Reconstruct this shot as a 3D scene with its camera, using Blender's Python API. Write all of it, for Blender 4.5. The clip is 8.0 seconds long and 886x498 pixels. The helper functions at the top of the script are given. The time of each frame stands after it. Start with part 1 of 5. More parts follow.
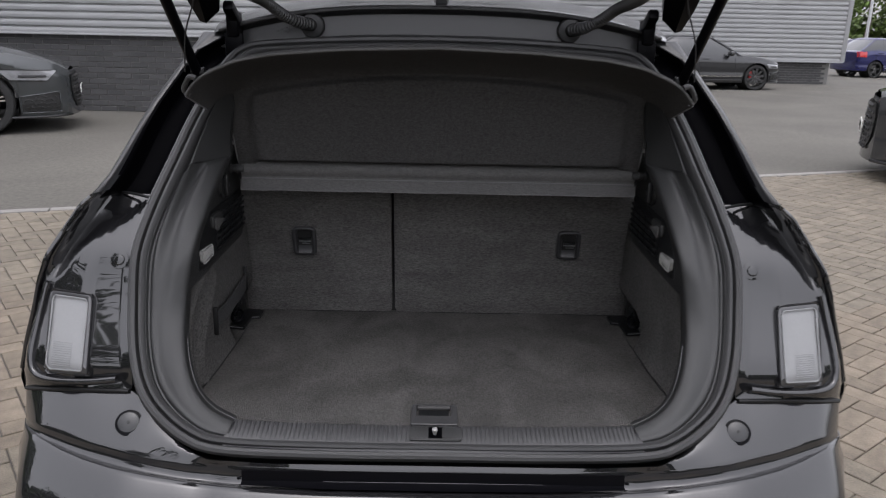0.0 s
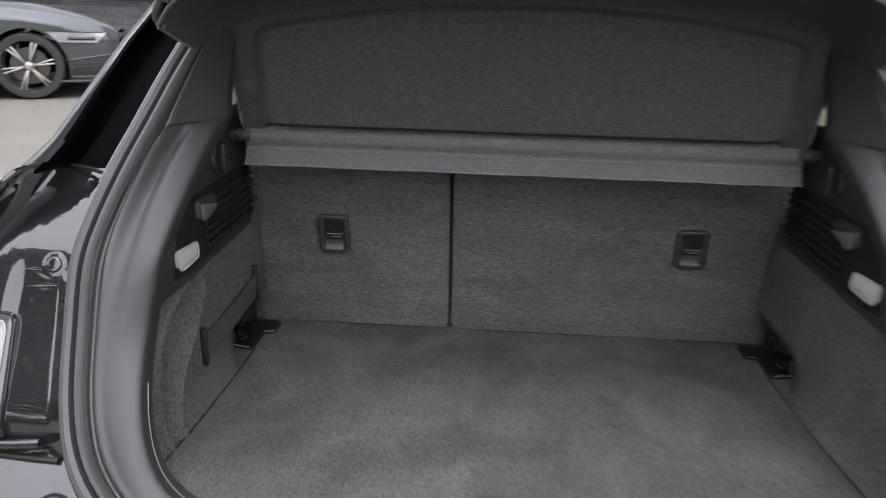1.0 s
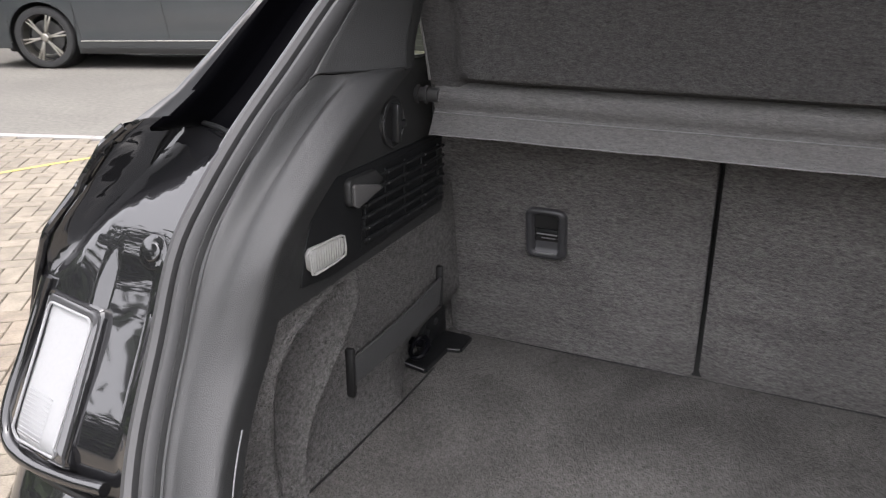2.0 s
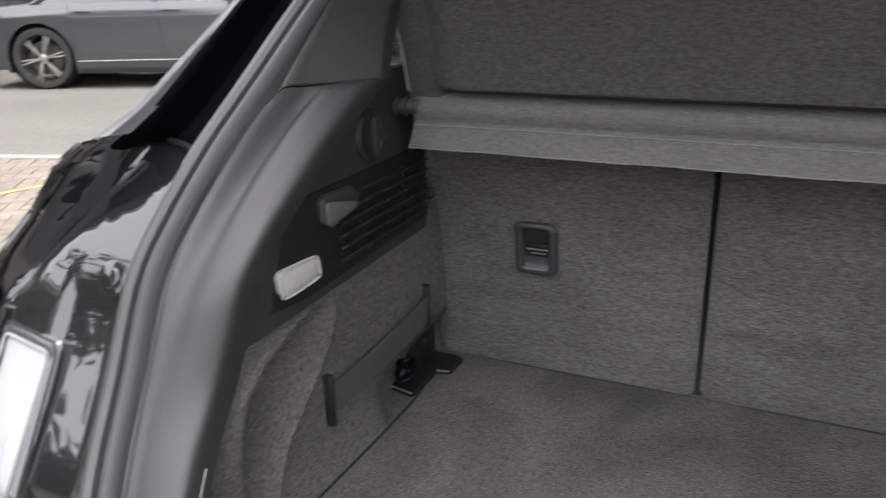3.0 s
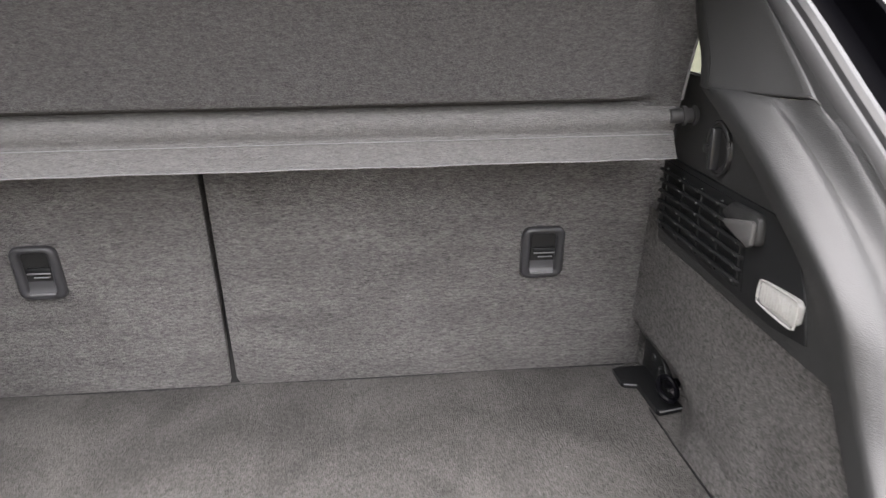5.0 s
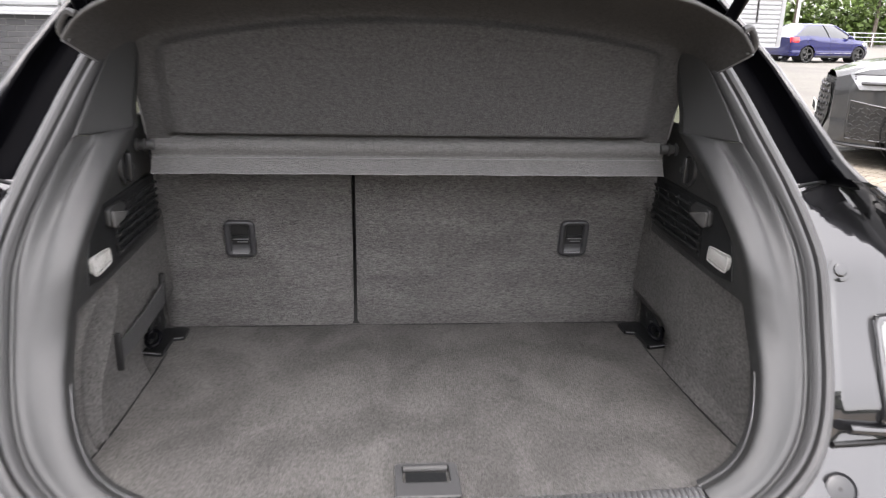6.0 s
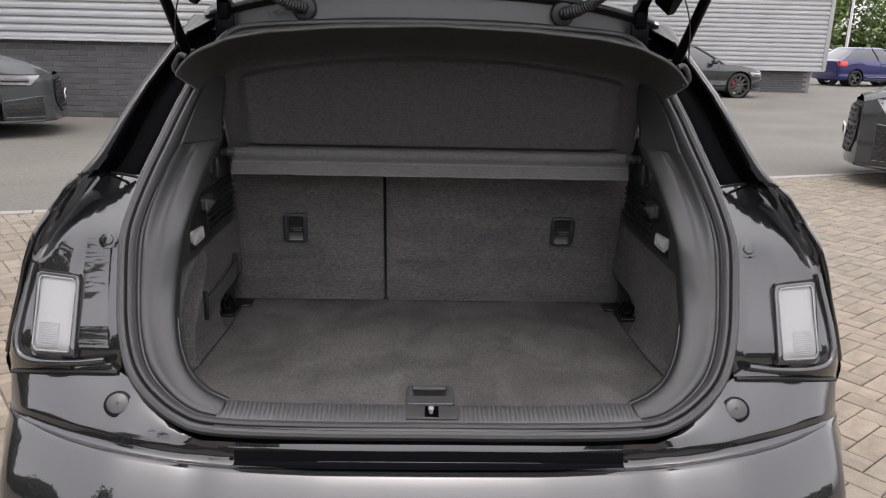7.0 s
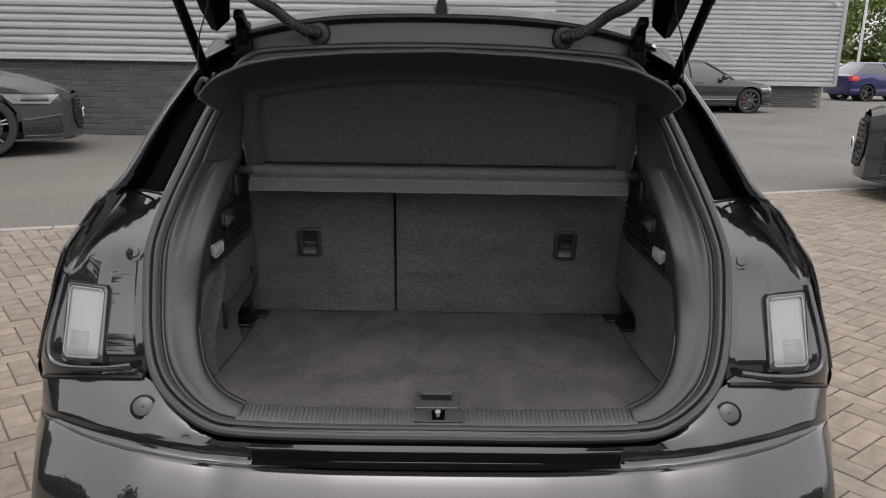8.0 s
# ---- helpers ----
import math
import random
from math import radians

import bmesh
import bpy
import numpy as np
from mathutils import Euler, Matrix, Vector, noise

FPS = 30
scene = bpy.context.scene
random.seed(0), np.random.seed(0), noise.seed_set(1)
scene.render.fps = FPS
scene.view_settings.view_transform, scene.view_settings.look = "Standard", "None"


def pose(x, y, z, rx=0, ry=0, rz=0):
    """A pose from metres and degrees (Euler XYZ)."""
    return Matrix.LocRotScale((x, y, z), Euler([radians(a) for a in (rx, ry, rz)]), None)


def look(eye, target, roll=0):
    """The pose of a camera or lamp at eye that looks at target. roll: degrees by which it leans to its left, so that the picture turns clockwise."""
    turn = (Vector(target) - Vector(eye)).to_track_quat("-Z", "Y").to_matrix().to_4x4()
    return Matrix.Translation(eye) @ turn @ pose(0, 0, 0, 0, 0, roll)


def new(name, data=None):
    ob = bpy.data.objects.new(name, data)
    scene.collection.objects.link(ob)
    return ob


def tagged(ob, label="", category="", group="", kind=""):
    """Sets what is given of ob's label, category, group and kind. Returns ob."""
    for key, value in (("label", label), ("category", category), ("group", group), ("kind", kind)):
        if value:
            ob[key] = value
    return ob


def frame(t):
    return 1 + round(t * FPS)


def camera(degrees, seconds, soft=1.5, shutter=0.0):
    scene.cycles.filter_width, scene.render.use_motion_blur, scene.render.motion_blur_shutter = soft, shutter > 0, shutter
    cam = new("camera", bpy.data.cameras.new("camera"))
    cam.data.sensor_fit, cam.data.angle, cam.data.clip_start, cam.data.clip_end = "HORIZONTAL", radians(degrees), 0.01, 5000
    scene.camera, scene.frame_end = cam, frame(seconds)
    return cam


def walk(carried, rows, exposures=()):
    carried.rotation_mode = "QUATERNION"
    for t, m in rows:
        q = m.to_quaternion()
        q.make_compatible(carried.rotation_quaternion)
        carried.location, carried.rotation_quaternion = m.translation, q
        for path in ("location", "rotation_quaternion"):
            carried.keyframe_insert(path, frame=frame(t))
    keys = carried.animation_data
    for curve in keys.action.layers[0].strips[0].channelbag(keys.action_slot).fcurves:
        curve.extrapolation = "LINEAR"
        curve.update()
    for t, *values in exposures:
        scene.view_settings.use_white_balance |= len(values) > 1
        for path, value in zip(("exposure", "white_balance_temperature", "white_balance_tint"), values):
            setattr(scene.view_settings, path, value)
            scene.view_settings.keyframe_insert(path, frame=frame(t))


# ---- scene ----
cam = camera(61.9, 8.0, soft=1.1, shutter=0.4)
PATH = [
    (0, (-0.003, -1.252, 1.394), (0.016, 0.666, 0.828), 1.2),
    (0.5, (0.021, -1.042, 1.353), (-0.022, 0.862, 0.745), 1.2),
    (1, (-0.045, -0.736, 1.296), (-0.167, 1.155, 0.658), 1.5),
    (1.5, (-0.059, -0.497, 1.238), (-0.569, 1.311, 0.55), 0.8),
    (1.7, (-0.072, -0.414, 1.219), (-0.721, 1.345, 0.513), 0.9),
    (2.8, (-0.068, -0.298, 1.2), (-0.921, 1.378, 0.519), -0.7),
    (3, (-0.067, -0.29, 1.198), (-0.842, 1.43, 0.533), -0.9),
    (3.5, (-0.033, -0.277, 1.197), (-0.557, 1.544, 0.556), -1.3),
    (4, (0.021, -0.269, 1.192), (-0.193, 1.618, 0.563), -1.8),
    (4.5, (0.1, -0.267, 1.207), (0.141, 1.62, 0.544), -2.3),
    (4.7, (0.124, -0.271, 1.206), (0.249, 1.609, 0.537), -2.1),
    (5.8, (-0.022, -0.709, 1.26), (0.173, 1.185, 0.649), 1.2),
    (6, (-0.07, -0.841, 1.291), (0.104, 1.06, 0.698), 1.4),
    (6.5, (-0.064, -1.075, 1.306), (0.036, 0.84, 0.737), 1.4),
    (7, (-0.02, -1.253, 1.328), (0.036, 0.672, 0.788), 1.3),
    (7.5, (-0.01, -1.306, 1.336), (0.024, 0.625, 0.819), 1.2),
    (8, (-0.011, -1.336, 1.344), (0.013, 0.6, 0.844), 1.0),
]
EXPOSURES = [(t, e, k, 15) for t, e, k in ((0, 1.0, 6330), (0.5, 1.25, 6280), (1, 2.08, 6330), (1.5, 2.3, 6550), (3, 2.35, 6530), (3.5, 2.71, 6500), (4.5, 3.42, 6740), (4.8, 3.42, 6740), (6, 2.72, 6650), (6.5, 2.1, 6630), (7, 1.54, 6620), (7.5, 1.3, 6660), (8, 1.15, 6680))]
walk(cam, [(t, look(eye, target, roll)) for t, eye, target, roll in PATH], EXPOSURES)

# ---- world and light ----
world = bpy.data.worlds.new("sky")
scene.world = world
world.use_nodes = True
wt = world.node_tree
sky = wt.nodes.new("ShaderNodeTexSky")
sky.sky_type, sky.sun_disc = "NISHITA", False
sky.sun_elevation, sky.sun_rotation = radians(80), radians(180)
sky.air_density, sky.dust_density, sky.ozone_density = 1.0, 2.0, 1.0
wb = wt.nodes.new("ShaderNodeHueSaturation")
wb.inputs["Saturation"].default_value = 0.18
wt.links.new(sky.outputs[0], wb.inputs["Color"])
# an overcast sky is brightest overhead
way_ = wt.nodes.new("ShaderNodeTexCoord")
split_ = wt.nodes.new("ShaderNodeSeparateXYZ")
lift_ = wt.nodes.new("ShaderNodeMapRange")
lift_.inputs["To Min"].default_value, lift_.inputs["To Max"].default_value = 0.75, 1.45
dome = wt.nodes.new("ShaderNodeVectorMath")
dome.operation = "SCALE"
wt.links.new(way_.outputs["Generated"], split_.inputs[0])
wt.links.new(split_.outputs["Z"], lift_.inputs["Value"])
wt.links.new(wb.outputs[0], dome.inputs[0])
wt.links.new(lift_.outputs[0], dome.inputs["Scale"])
wt.links.new(dome.outputs[0], wt.nodes["Background"].inputs["Color"])
wt.nodes["Background"].inputs["Strength"].default_value = 0.15
sun = new("sun", bpy.data.lights.new("sun", "SUN"))
sun.data.energy, sun.data.angle, sun.data.color = 0.6, radians(170), (1.0, 0.97, 0.93)
sun.matrix_world = look((-.1, -3.7, 21), (0, 0, 0))


# ---- materials ----
def mat(name, base, rough=0.6, metal=0.0, vary=0.15, scale=8.0, bump=0.0, fine=220.0, coat=0.0, spec=0.5, per_piece=0.0, per_island=0.0, stain=0.0, stain_scale=1.5, stretch=(1, 1, 1)):
    """A procedural surface: base colour, two scales of variation, fine relief."""
    m = bpy.data.materials.new(name)
    m.use_nodes = True
    t = m.node_tree
    b = t.nodes["Principled BSDF"]
    b.inputs["Roughness"].default_value, b.inputs["Metallic"].default_value = rough, metal
    b.inputs["Coat Weight"].default_value, b.inputs["Coat Roughness"].default_value = coat, 0.03
    b.inputs["Specular IOR Level"].default_value = spec
    co = t.nodes.new("ShaderNodeTexCoord")
    mp = t.nodes.new("ShaderNodeMapping")
    mp.inputs["Scale"].default_value = stretch
    t.links.new(co.outputs["Object"], mp.inputs[0])
    n1 = t.nodes.new("ShaderNodeTexNoise")
    n1.inputs["Scale"].default_value, n1.inputs["Detail"].default_value = scale, 5
    n2 = t.nodes.new("ShaderNodeTexNoise")
    n2.inputs["Scale"].default_value, n2.inputs["Detail"].default_value = fine, 3
    t.links.new(mp.outputs[0], n1.inputs["Vector"])
    t.links.new(mp.outputs[0], n2.inputs["Vector"])
    add = t.nodes.new("ShaderNodeMath")
    add.operation = "ADD"
    t.links.new(n1.outputs["Fac"], add.inputs[0])
    t.links.new(n2.outputs["Fac"], add.inputs[1])
    rng = t.nodes.new("ShaderNodeMapRange")
    rng.inputs["From Min"].default_value, rng.inputs["From Max"].default_value = 0.6, 1.4
    rng.inputs["To Min"].default_value, rng.inputs["To Max"].default_value = 1 - vary, 1 + vary
    t.links.new(add.outputs[0], rng.inputs["Value"])
    last = rng.outputs[0]
    if per_piece or per_island:
        if per_piece:
            info = t.nodes.new("ShaderNodeObjectInfo").outputs["Random"]
        else:
            info = t.nodes.new("ShaderNodeNewGeometry").outputs["Random Per Island"]
        amount = per_piece or per_island
        r2 = t.nodes.new("ShaderNodeMapRange")
        r2.inputs["To Min"].default_value, r2.inputs["To Max"].default_value = 1 - amount, 1 + amount
        t.links.new(info, r2.inputs["Value"])
        mul = t.nodes.new("ShaderNodeMath")
        mul.operation = "MULTIPLY"
        t.links.new(last, mul.inputs[0])
        t.links.new(r2.outputs[0], mul.inputs[1])
        last = mul.outputs[0]
    if stain:
        n3 = t.nodes.new("ShaderNodeTexNoise")
        n3.inputs["Scale"].default_value, n3.inputs["Detail"].default_value, n3.inputs["Distortion"].default_value = stain_scale, 4, 0.6
        t.links.new(mp.outputs[0], n3.inputs["Vector"])
        r3 = t.nodes.new("ShaderNodeMapRange")
        r3.inputs["From Min"].default_value, r3.inputs["From Max"].default_value = 0.35, 0.65
        r3.inputs["To Min"].default_value, r3.inputs["To Max"].default_value = 1 - stain, 1 + stain
        t.links.new(n3.outputs["Fac"], r3.inputs["Value"])
        mul3 = t.nodes.new("ShaderNodeMath")
        mul3.operation = "MULTIPLY"
        t.links.new(last, mul3.inputs[0])
        t.links.new(r3.outputs[0], mul3.inputs[1])
        last = mul3.outputs[0]
    mix = t.nodes.new("ShaderNodeMix")
    mix.data_type, mix.blend_type = "RGBA", "MULTIPLY"
    mix.inputs["Factor"].default_value = 1.0
    mix.inputs[6].default_value = (*base, 1)
    t.links.new(last, mix.inputs[7])
    t.links.new(mix.outputs[2], b.inputs["Base Color"])
    if bump:
        bp = t.nodes.new("ShaderNodeBump")
        bp.inputs["Strength"].default_value, bp.inputs["Distance"].default_value = min(1.0, bump), 0.002 * max(1.0, bump)
        t.links.new(n2.outputs["Fac"], bp.inputs["Height"])
        t.links.new(bp.outputs[0], b.inputs["Normal"])
    return m


PAINT = mat("black_paint", (0.010, 0.010, 0.011), 0.3, vary=0.05, coat=1.0, spec=0.08)
PAINT.node_tree.nodes["Principled BSDF"].inputs["Coat IOR"].default_value = 1.70
TRIM = mat("grained_black_plastic", (0.0145, 0.0150, 0.0150), 0.52, spec=0.62, vary=0.08, bump=0.35, fine=900)
DARK_TRIM = mat("satin_black_plastic", (0.0075, 0.008, 0.0085), 0.45, vary=0.08, bump=0.15, fine=900, spec=0.3)
RUBBER = mat("seal_rubber", (0.028, 0.028, 0.0285), 0.52, spec=0.58, vary=0.1, bump=0.1, fine=500)
CARPET = mat("boot_carpet", (0.134, 0.129, 0.125), 0.95, vary=.58, scale=250, bump=4.0, fine=620, spec=0.15, stain=0.13, stain_scale=14.0, stretch=(.36, .8, 1.1))
FLOOR_CARPET = mat("floor_carpet", (0.084, 0.081, 0.077), 0.95, vary=0.5, scale=260, bump=3.0, fine=600, spec=0.15, stain=0.24, stain_scale=9.0, stretch=(.8, .5, 1))
# Darker copy of the carpet: the side walls' shade is put into the colour.
SIDE_SHADED = mat("shaded_side_felt", (0.087, 0.084, 0.081), 0.95, vary=.65, scale=260, bump=3.0, fine=600, spec=0.15, stain=0.10, stain_scale=12.0, stretch=(1, .5, .8))
SHELF = mat("shelf_fabric", (0.056, 0.0549, 0.0543), 0.9, vary=0.5, scale=300, bump=2.0, fine=750, spec=0.2, stretch=(.45, 1, 1))
# Lighter shelf fabric: the light on the upturned flap is in its colour.
FLAP_LIT = mat("lit_flap_fabric", (0.094, 0.092, 0.091), 0.75, vary=0.35, scale=320, bump=1.5, fine=800, spec=0.3, stretch=(.35, 1, 1))
LIGHT_GREY = mat("grey_binding", (0.055, 0.054, 0.053), 0.7)
# Pale edges and bindings; on latches and frame trim it paints glossy highlights.
PALE_EDGE = mat("pale_edge_and_glint", (0.13, 0.13, 0.132), 0.3, vary=0.1)
LATCH_RIM = mat("grey_latch_plastic", (0.029, 0.029, 0.031), 0.40, vary=0.08, bump=0.1, fine=900)
GLOSS_TRIM = mat("polished_black_plastic", (0.016, 0.0165, 0.0175), 0.28, vary=0.08)
STEP = mat("black_bumper_step", (0.003, 0.003, 0.004), 0.35, spec=0.07)
# Body paint again, near black: the gutter's dark reflections are in its colour.
SHADE_BLACK = mat("shade_black", (0.0015, 0.0015, 0.002), 0.4, vary=0.1, spec=0.01)
STRIKER = mat("bright_zinc", (0.52, 0.52, 0.52), 0.42, 0.7, vary=0.03)
CHROME = mat("bright_steel", (0.62, 0.62, 0.63), 0.22, 1.0, vary=0.03)
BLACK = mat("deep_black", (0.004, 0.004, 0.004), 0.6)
WHITE_LENS = mat("frosted_lamp_lens", (0.250, 0.253, 0.256), 0.6, vary=0.04, spec=0.2)
CLEAR_LENS = mat("clear_lamp_lens", (0.30, 0.298, 0.288), 0.1, vary=0.12, coat=0.4)
ASPHALT = mat("asphalt", (0.102, 0.096, 0.083), 0.9, vary=0.42, scale=22, bump=1.5, fine=75, stain=0.14, stain_scale=0.5)
PAVER = mat("clay_paver", (0.162, 0.134, 0.101), 0.85, vary=0.38, scale=14, bump=0.8, fine=170, per_piece=0.16)
JOINT = mat("joint_sand", (0.10, 0.092, 0.083), 0.95, vary=0.2, scale=20)
CLAD = mat("white_cladding", (0.31, 0.314, 0.318), 0.5, vary=0.04, scale=2, stain=0.05)
BRICK = mat("grey_brick", (0.060, 0.0595, 0.061), 0.8, vary=0.15, scale=6, bump=0.5, fine=90, per_piece=0.2)
MORTAR = mat("mortar", (0.17, 0.167, 0.16), 0.9, vary=0.1)


def glass_mat(name, tint, rough=0.0):
    m = bpy.data.materials.new(name)
    m.use_nodes = True
    t = m.node_tree
    t.nodes.remove(t.nodes["Principled BSDF"])
    tr, gl, mx, lw, pw = (t.nodes.new("ShaderNode" + n) for n in ("BsdfTransparent", "BsdfGlossy", "MixShader", "LayerWeight", "Math"))
    tr.inputs[0].default_value = (*tint, 1)
    gl.inputs["Roughness"].default_value = rough
    lw.inputs["Blend"].default_value = 0.5
    pw.operation = "POWER"
    pw.inputs[1].default_value = 4.0
    t.links.new(lw.outputs["Facing"], pw.inputs[0])
    t.links.new(pw.outputs[0], mx.inputs[0])
    t.links.new(tr.outputs[0], mx.inputs[1])
    t.links.new(gl.outputs[0], mx.inputs[2])
    t.links.new(mx.outputs[0], t.nodes["Material Output"].inputs[0])
    return m


GLASS = glass_mat("window_glass", (0.46, 0.50, 0.40))
DARK_GLASS = glass_mat("tinted_glass", (0.08, 0.09, 0.09))


# ---- mesh helpers ----
def thing(name, at, label, category, group="", kind=""):
    e = new(name)
    e.location = at
    e.empty_display_size = 0.1
    return tagged(e, label, category, group, kind)


def base_of(ob):
    p = Vector((0, 0, 0))
    while ob:
        p += Vector(ob.location)
        ob = ob.parent
    return p


def part(name, bm, material, parent=None, label="", smooth=True, solid=0.0, angle=40):
    """Links a bmesh, given in the world's metres, as one mesh object under a thing or a part."""
    if parent:
        bmesh.ops.translate(bm, verts=bm.verts, vec=-base_of(parent))
    bmesh.ops.remove_doubles(bm, verts=bm.verts, dist=1e-5)
    bmesh.ops.recalc_face_normals(bm, faces=bm.faces)
    if solid:
        bmesh.ops.solidify(bm, geom=bm.faces[:], thickness=solid)
    me = bpy.data.meshes.new(name)
    if smooth:
        lim = radians(angle)
        for f in bm.faces:
            f.smooth = True
        for e in bm.edges:
            if len(e.link_faces) == 2 and e.calc_face_angle(0) > lim:
                e.smooth = False
    bm.to_mesh(me)
    bm.free()
    me.materials.append(material)
    ob = new(name, me)
    if parent:
        ob.parent = parent
    return tagged(ob, label)


def grid(rows, bm=None, wrap=False):
    bm = bm or bmesh.new()
    vs = [[bm.verts.new(p) for p in r] for r in rows]
    for a, b in zip(vs, vs[1:]):
        n = len(a)
        for i in range(n if wrap else n - 1):
            q = (a[i], a[(i + 1) % n], b[(i + 1) % n], b[i])
            if len(set(q)) == 4:
                bm.faces.new(q)
    return bm


def box(c, s, bevel=0.0, bm=None, rot=None, seg=2):
    made = bmesh.new()
    bmesh.ops.create_cube(made, size=1.0)
    bmesh.ops.scale(made, verts=made.verts, vec=s)
    if bevel:
        bmesh.ops.bevel(made, geom=made.edges[:], offset=bevel, segments=seg, affect="EDGES", profile=0.5)
    m = Matrix.Translation(c) @ (rot or Matrix())
    bmesh.ops.transform(made, matrix=m, verts=made.verts)
    return join(made, bm)


def join(made, bm):
    if bm is None:
        return made
    me = bpy.data.meshes.new("tmp")
    made.to_mesh(me)
    made.free()
    bm.from_mesh(me)
    bpy.data.meshes.remove(me)
    return bm


def cyl(a, b, r1, r2=None, n=20, bm=None, bevel=0.0, caps=True):
    a, b = Vector(a), Vector(b)
    made = bmesh.new()
    bmesh.ops.create_cone(made, cap_ends=caps, segments=n, radius1=r1, radius2=r1 if r2 is None else r2, depth=(b - a).length)
    if bevel:
        ring = [e for e in made.edges if len(e.link_faces) == 2 and e.calc_face_angle(0) > 1.0]
        bmesh.ops.bevel(made, geom=ring, offset=bevel, segments=2, affect="EDGES", profile=0.5)
    turn = (b - a).to_track_quat("Z", "Y").to_matrix().to_4x4()
    bmesh.ops.transform(made, matrix=Matrix.Translation((a + b) / 2) @ turn, verts=made.verts)
    return join(made, bm)


def smooth_line(pts, n):
    """A Catmull-Rom line through pts, resampled to n points evenly along its length."""
    p = [Vector(q) for q in pts]
    p = [p[0] * 2 - p[1]] + p + [p[-1] * 2 - p[-2]]
    fine = []
    for i in range(1, len(p) - 2):
        for k in range(12):
            u = k / 12
            fine.append(0.5 * (2 * p[i] + (p[i + 1] - p[i - 1]) * u + (2 * p[i - 1] - 5 * p[i] + 4 * p[i + 1] - p[i + 2]) * u * u + (3 * p[i] - p[i - 1] - 3 * p[i + 1] + p[i + 2]) * u ** 3))
    fine.append(p[-2])
    d = [0.0]
    for a, b in zip(fine, fine[1:]):
        d.append(d[-1] + (b - a).length)
    out, j = [], 0
    for i in range(n):
        s = d[-1] * i / (n - 1)
        while j < len(d) - 2 and d[j + 1] < s:
            j += 1
        u = (s - d[j]) / max(1e-9, d[j + 1] - d[j])
        out.append(fine[j].lerp(fine[j + 1], min(1, u)))
    return out


def tube(pts, r, n=10, bm=None, wave=0.0, period=0.0):
    rows, dist = [], 0.0
    up = Vector((0.13, 0.31, 0.94)).normalized()
    for i, p in enumerate(pts):
        t = (pts[min(i + 1, len(pts) - 1)] - pts[max(i - 1, 0)]).normalized()
        a = t.cross(up).normalized()
        b = t.cross(a)
        if i:
            dist += (p - pts[i - 1]).length
        rr = r + (wave * math.cos(2 * math.pi * dist / period) if wave else 0)
        rows.append([p + rr * (math.cos(2 * math.pi * k / n) * a + math.sin(2 * math.pi * k / n) * b) for k in range(n)])
    made = grid(rows, wrap=True)
    made.faces.new(made.verts[:n][::-1])
    made.verts.ensure_lookup_table()
    made.faces.new(made.verts[-n:])
    return join(made, bm)


def plate(outline, axis, lo, hi, bevel=0.0, bm=None):
    """A flat plate: a closed 2D outline, thick along an axis from lo to hi."""
    made = bmesh.new()
    def at(u, v, w):
        return (w, u, v) if axis == "x" else (u, w, v) if axis == "y" else (u, v, w)
    f = made.faces.new([made.verts.new(at(u, v, lo)) for u, v in outline])
    r = bmesh.ops.extrude_face_region(made, geom=[f])
    d = hi - lo
    vec = (d, 0, 0) if axis == "x" else (0, d, 0) if axis == "y" else (0, 0, d)
    bmesh.ops.translate(made, vec=vec, verts=[v for v in r["geom"] if isinstance(v, bmesh.types.BMVert)])
    bmesh.ops.recalc_face_normals(made, faces=made.faces)
    if bevel:
        es = [e for e in made.edges if e.calc_face_angle(0) > 0.7]
        bmesh.ops.bevel(made, geom=es, offset=bevel, segments=2, affect="EDGES", profile=0.5)
    return join(made, bm)


def round_rect(u0, v0, u1, v1, r, n=5):
    out = []
    for cx, cy, a0 in ((u1 - r, v1 - r, 0), (u0 + r, v1 - r, 90), (u0 + r, v0 + r, 180), (u1 - r, v0 + r, 270)):
        for k in range(n + 1):
            a = radians(a0 + 90 * k / n)
            out.append((cx + r * math.cos(a), cy + r * math.sin(a)))
    return out


def ease(k):
    k = max(0.0, min(1.0, k))
    return k * k * (3 - 2 * k)


def interp(x, xs, ys):
    return float(np.interp(x, xs, ys))


# ---- the hatchback ----
car = thing("hatchback_car", (0, 1.85, 0), "glossy black compact hatchback parked with its tailgate wide open", "car")
SIDES = (-1, 1)

# seal line of the boot opening, from the sill's middle to the roof's middle
SEAL = smooth_line([(0, -.034, .632), (.2, -.034, .632), (.39, -.032, .637), (.463, -.018, .650), (.530, .023, .682), (.570, .066, .718), (.596, .113, .775),
                    (.613, .171, .849), (.620, .22, .930), (.614, .262, .983), (.598, .314, 1.045), (.580, .377, 1.11), (.557, .453, 1.19), (.522, .55, 1.285),
                    (.485, .605, 1.335), (.42, .628, 1.352), (.2, .64, 1.364), (0, .643, 1.368)], 90)
for p in SEAL:
    p.y -= interp(p.z, (.65, .72, 1.05, 1.25), (0, .012, .014, 0))
ring = SEAL + [Vector((-p.x, p.y, p.z)) for p in SEAL[-2:0:-1]]
GZ = (.5, .60, .64, .71, .83, .93, 1.03, 1.36, 1.6)
GY = (-.06, -.05, -.03, .06, .16, .22, .30, .62, .86)


def face_y(z):
    return interp(z, GZ, GY)


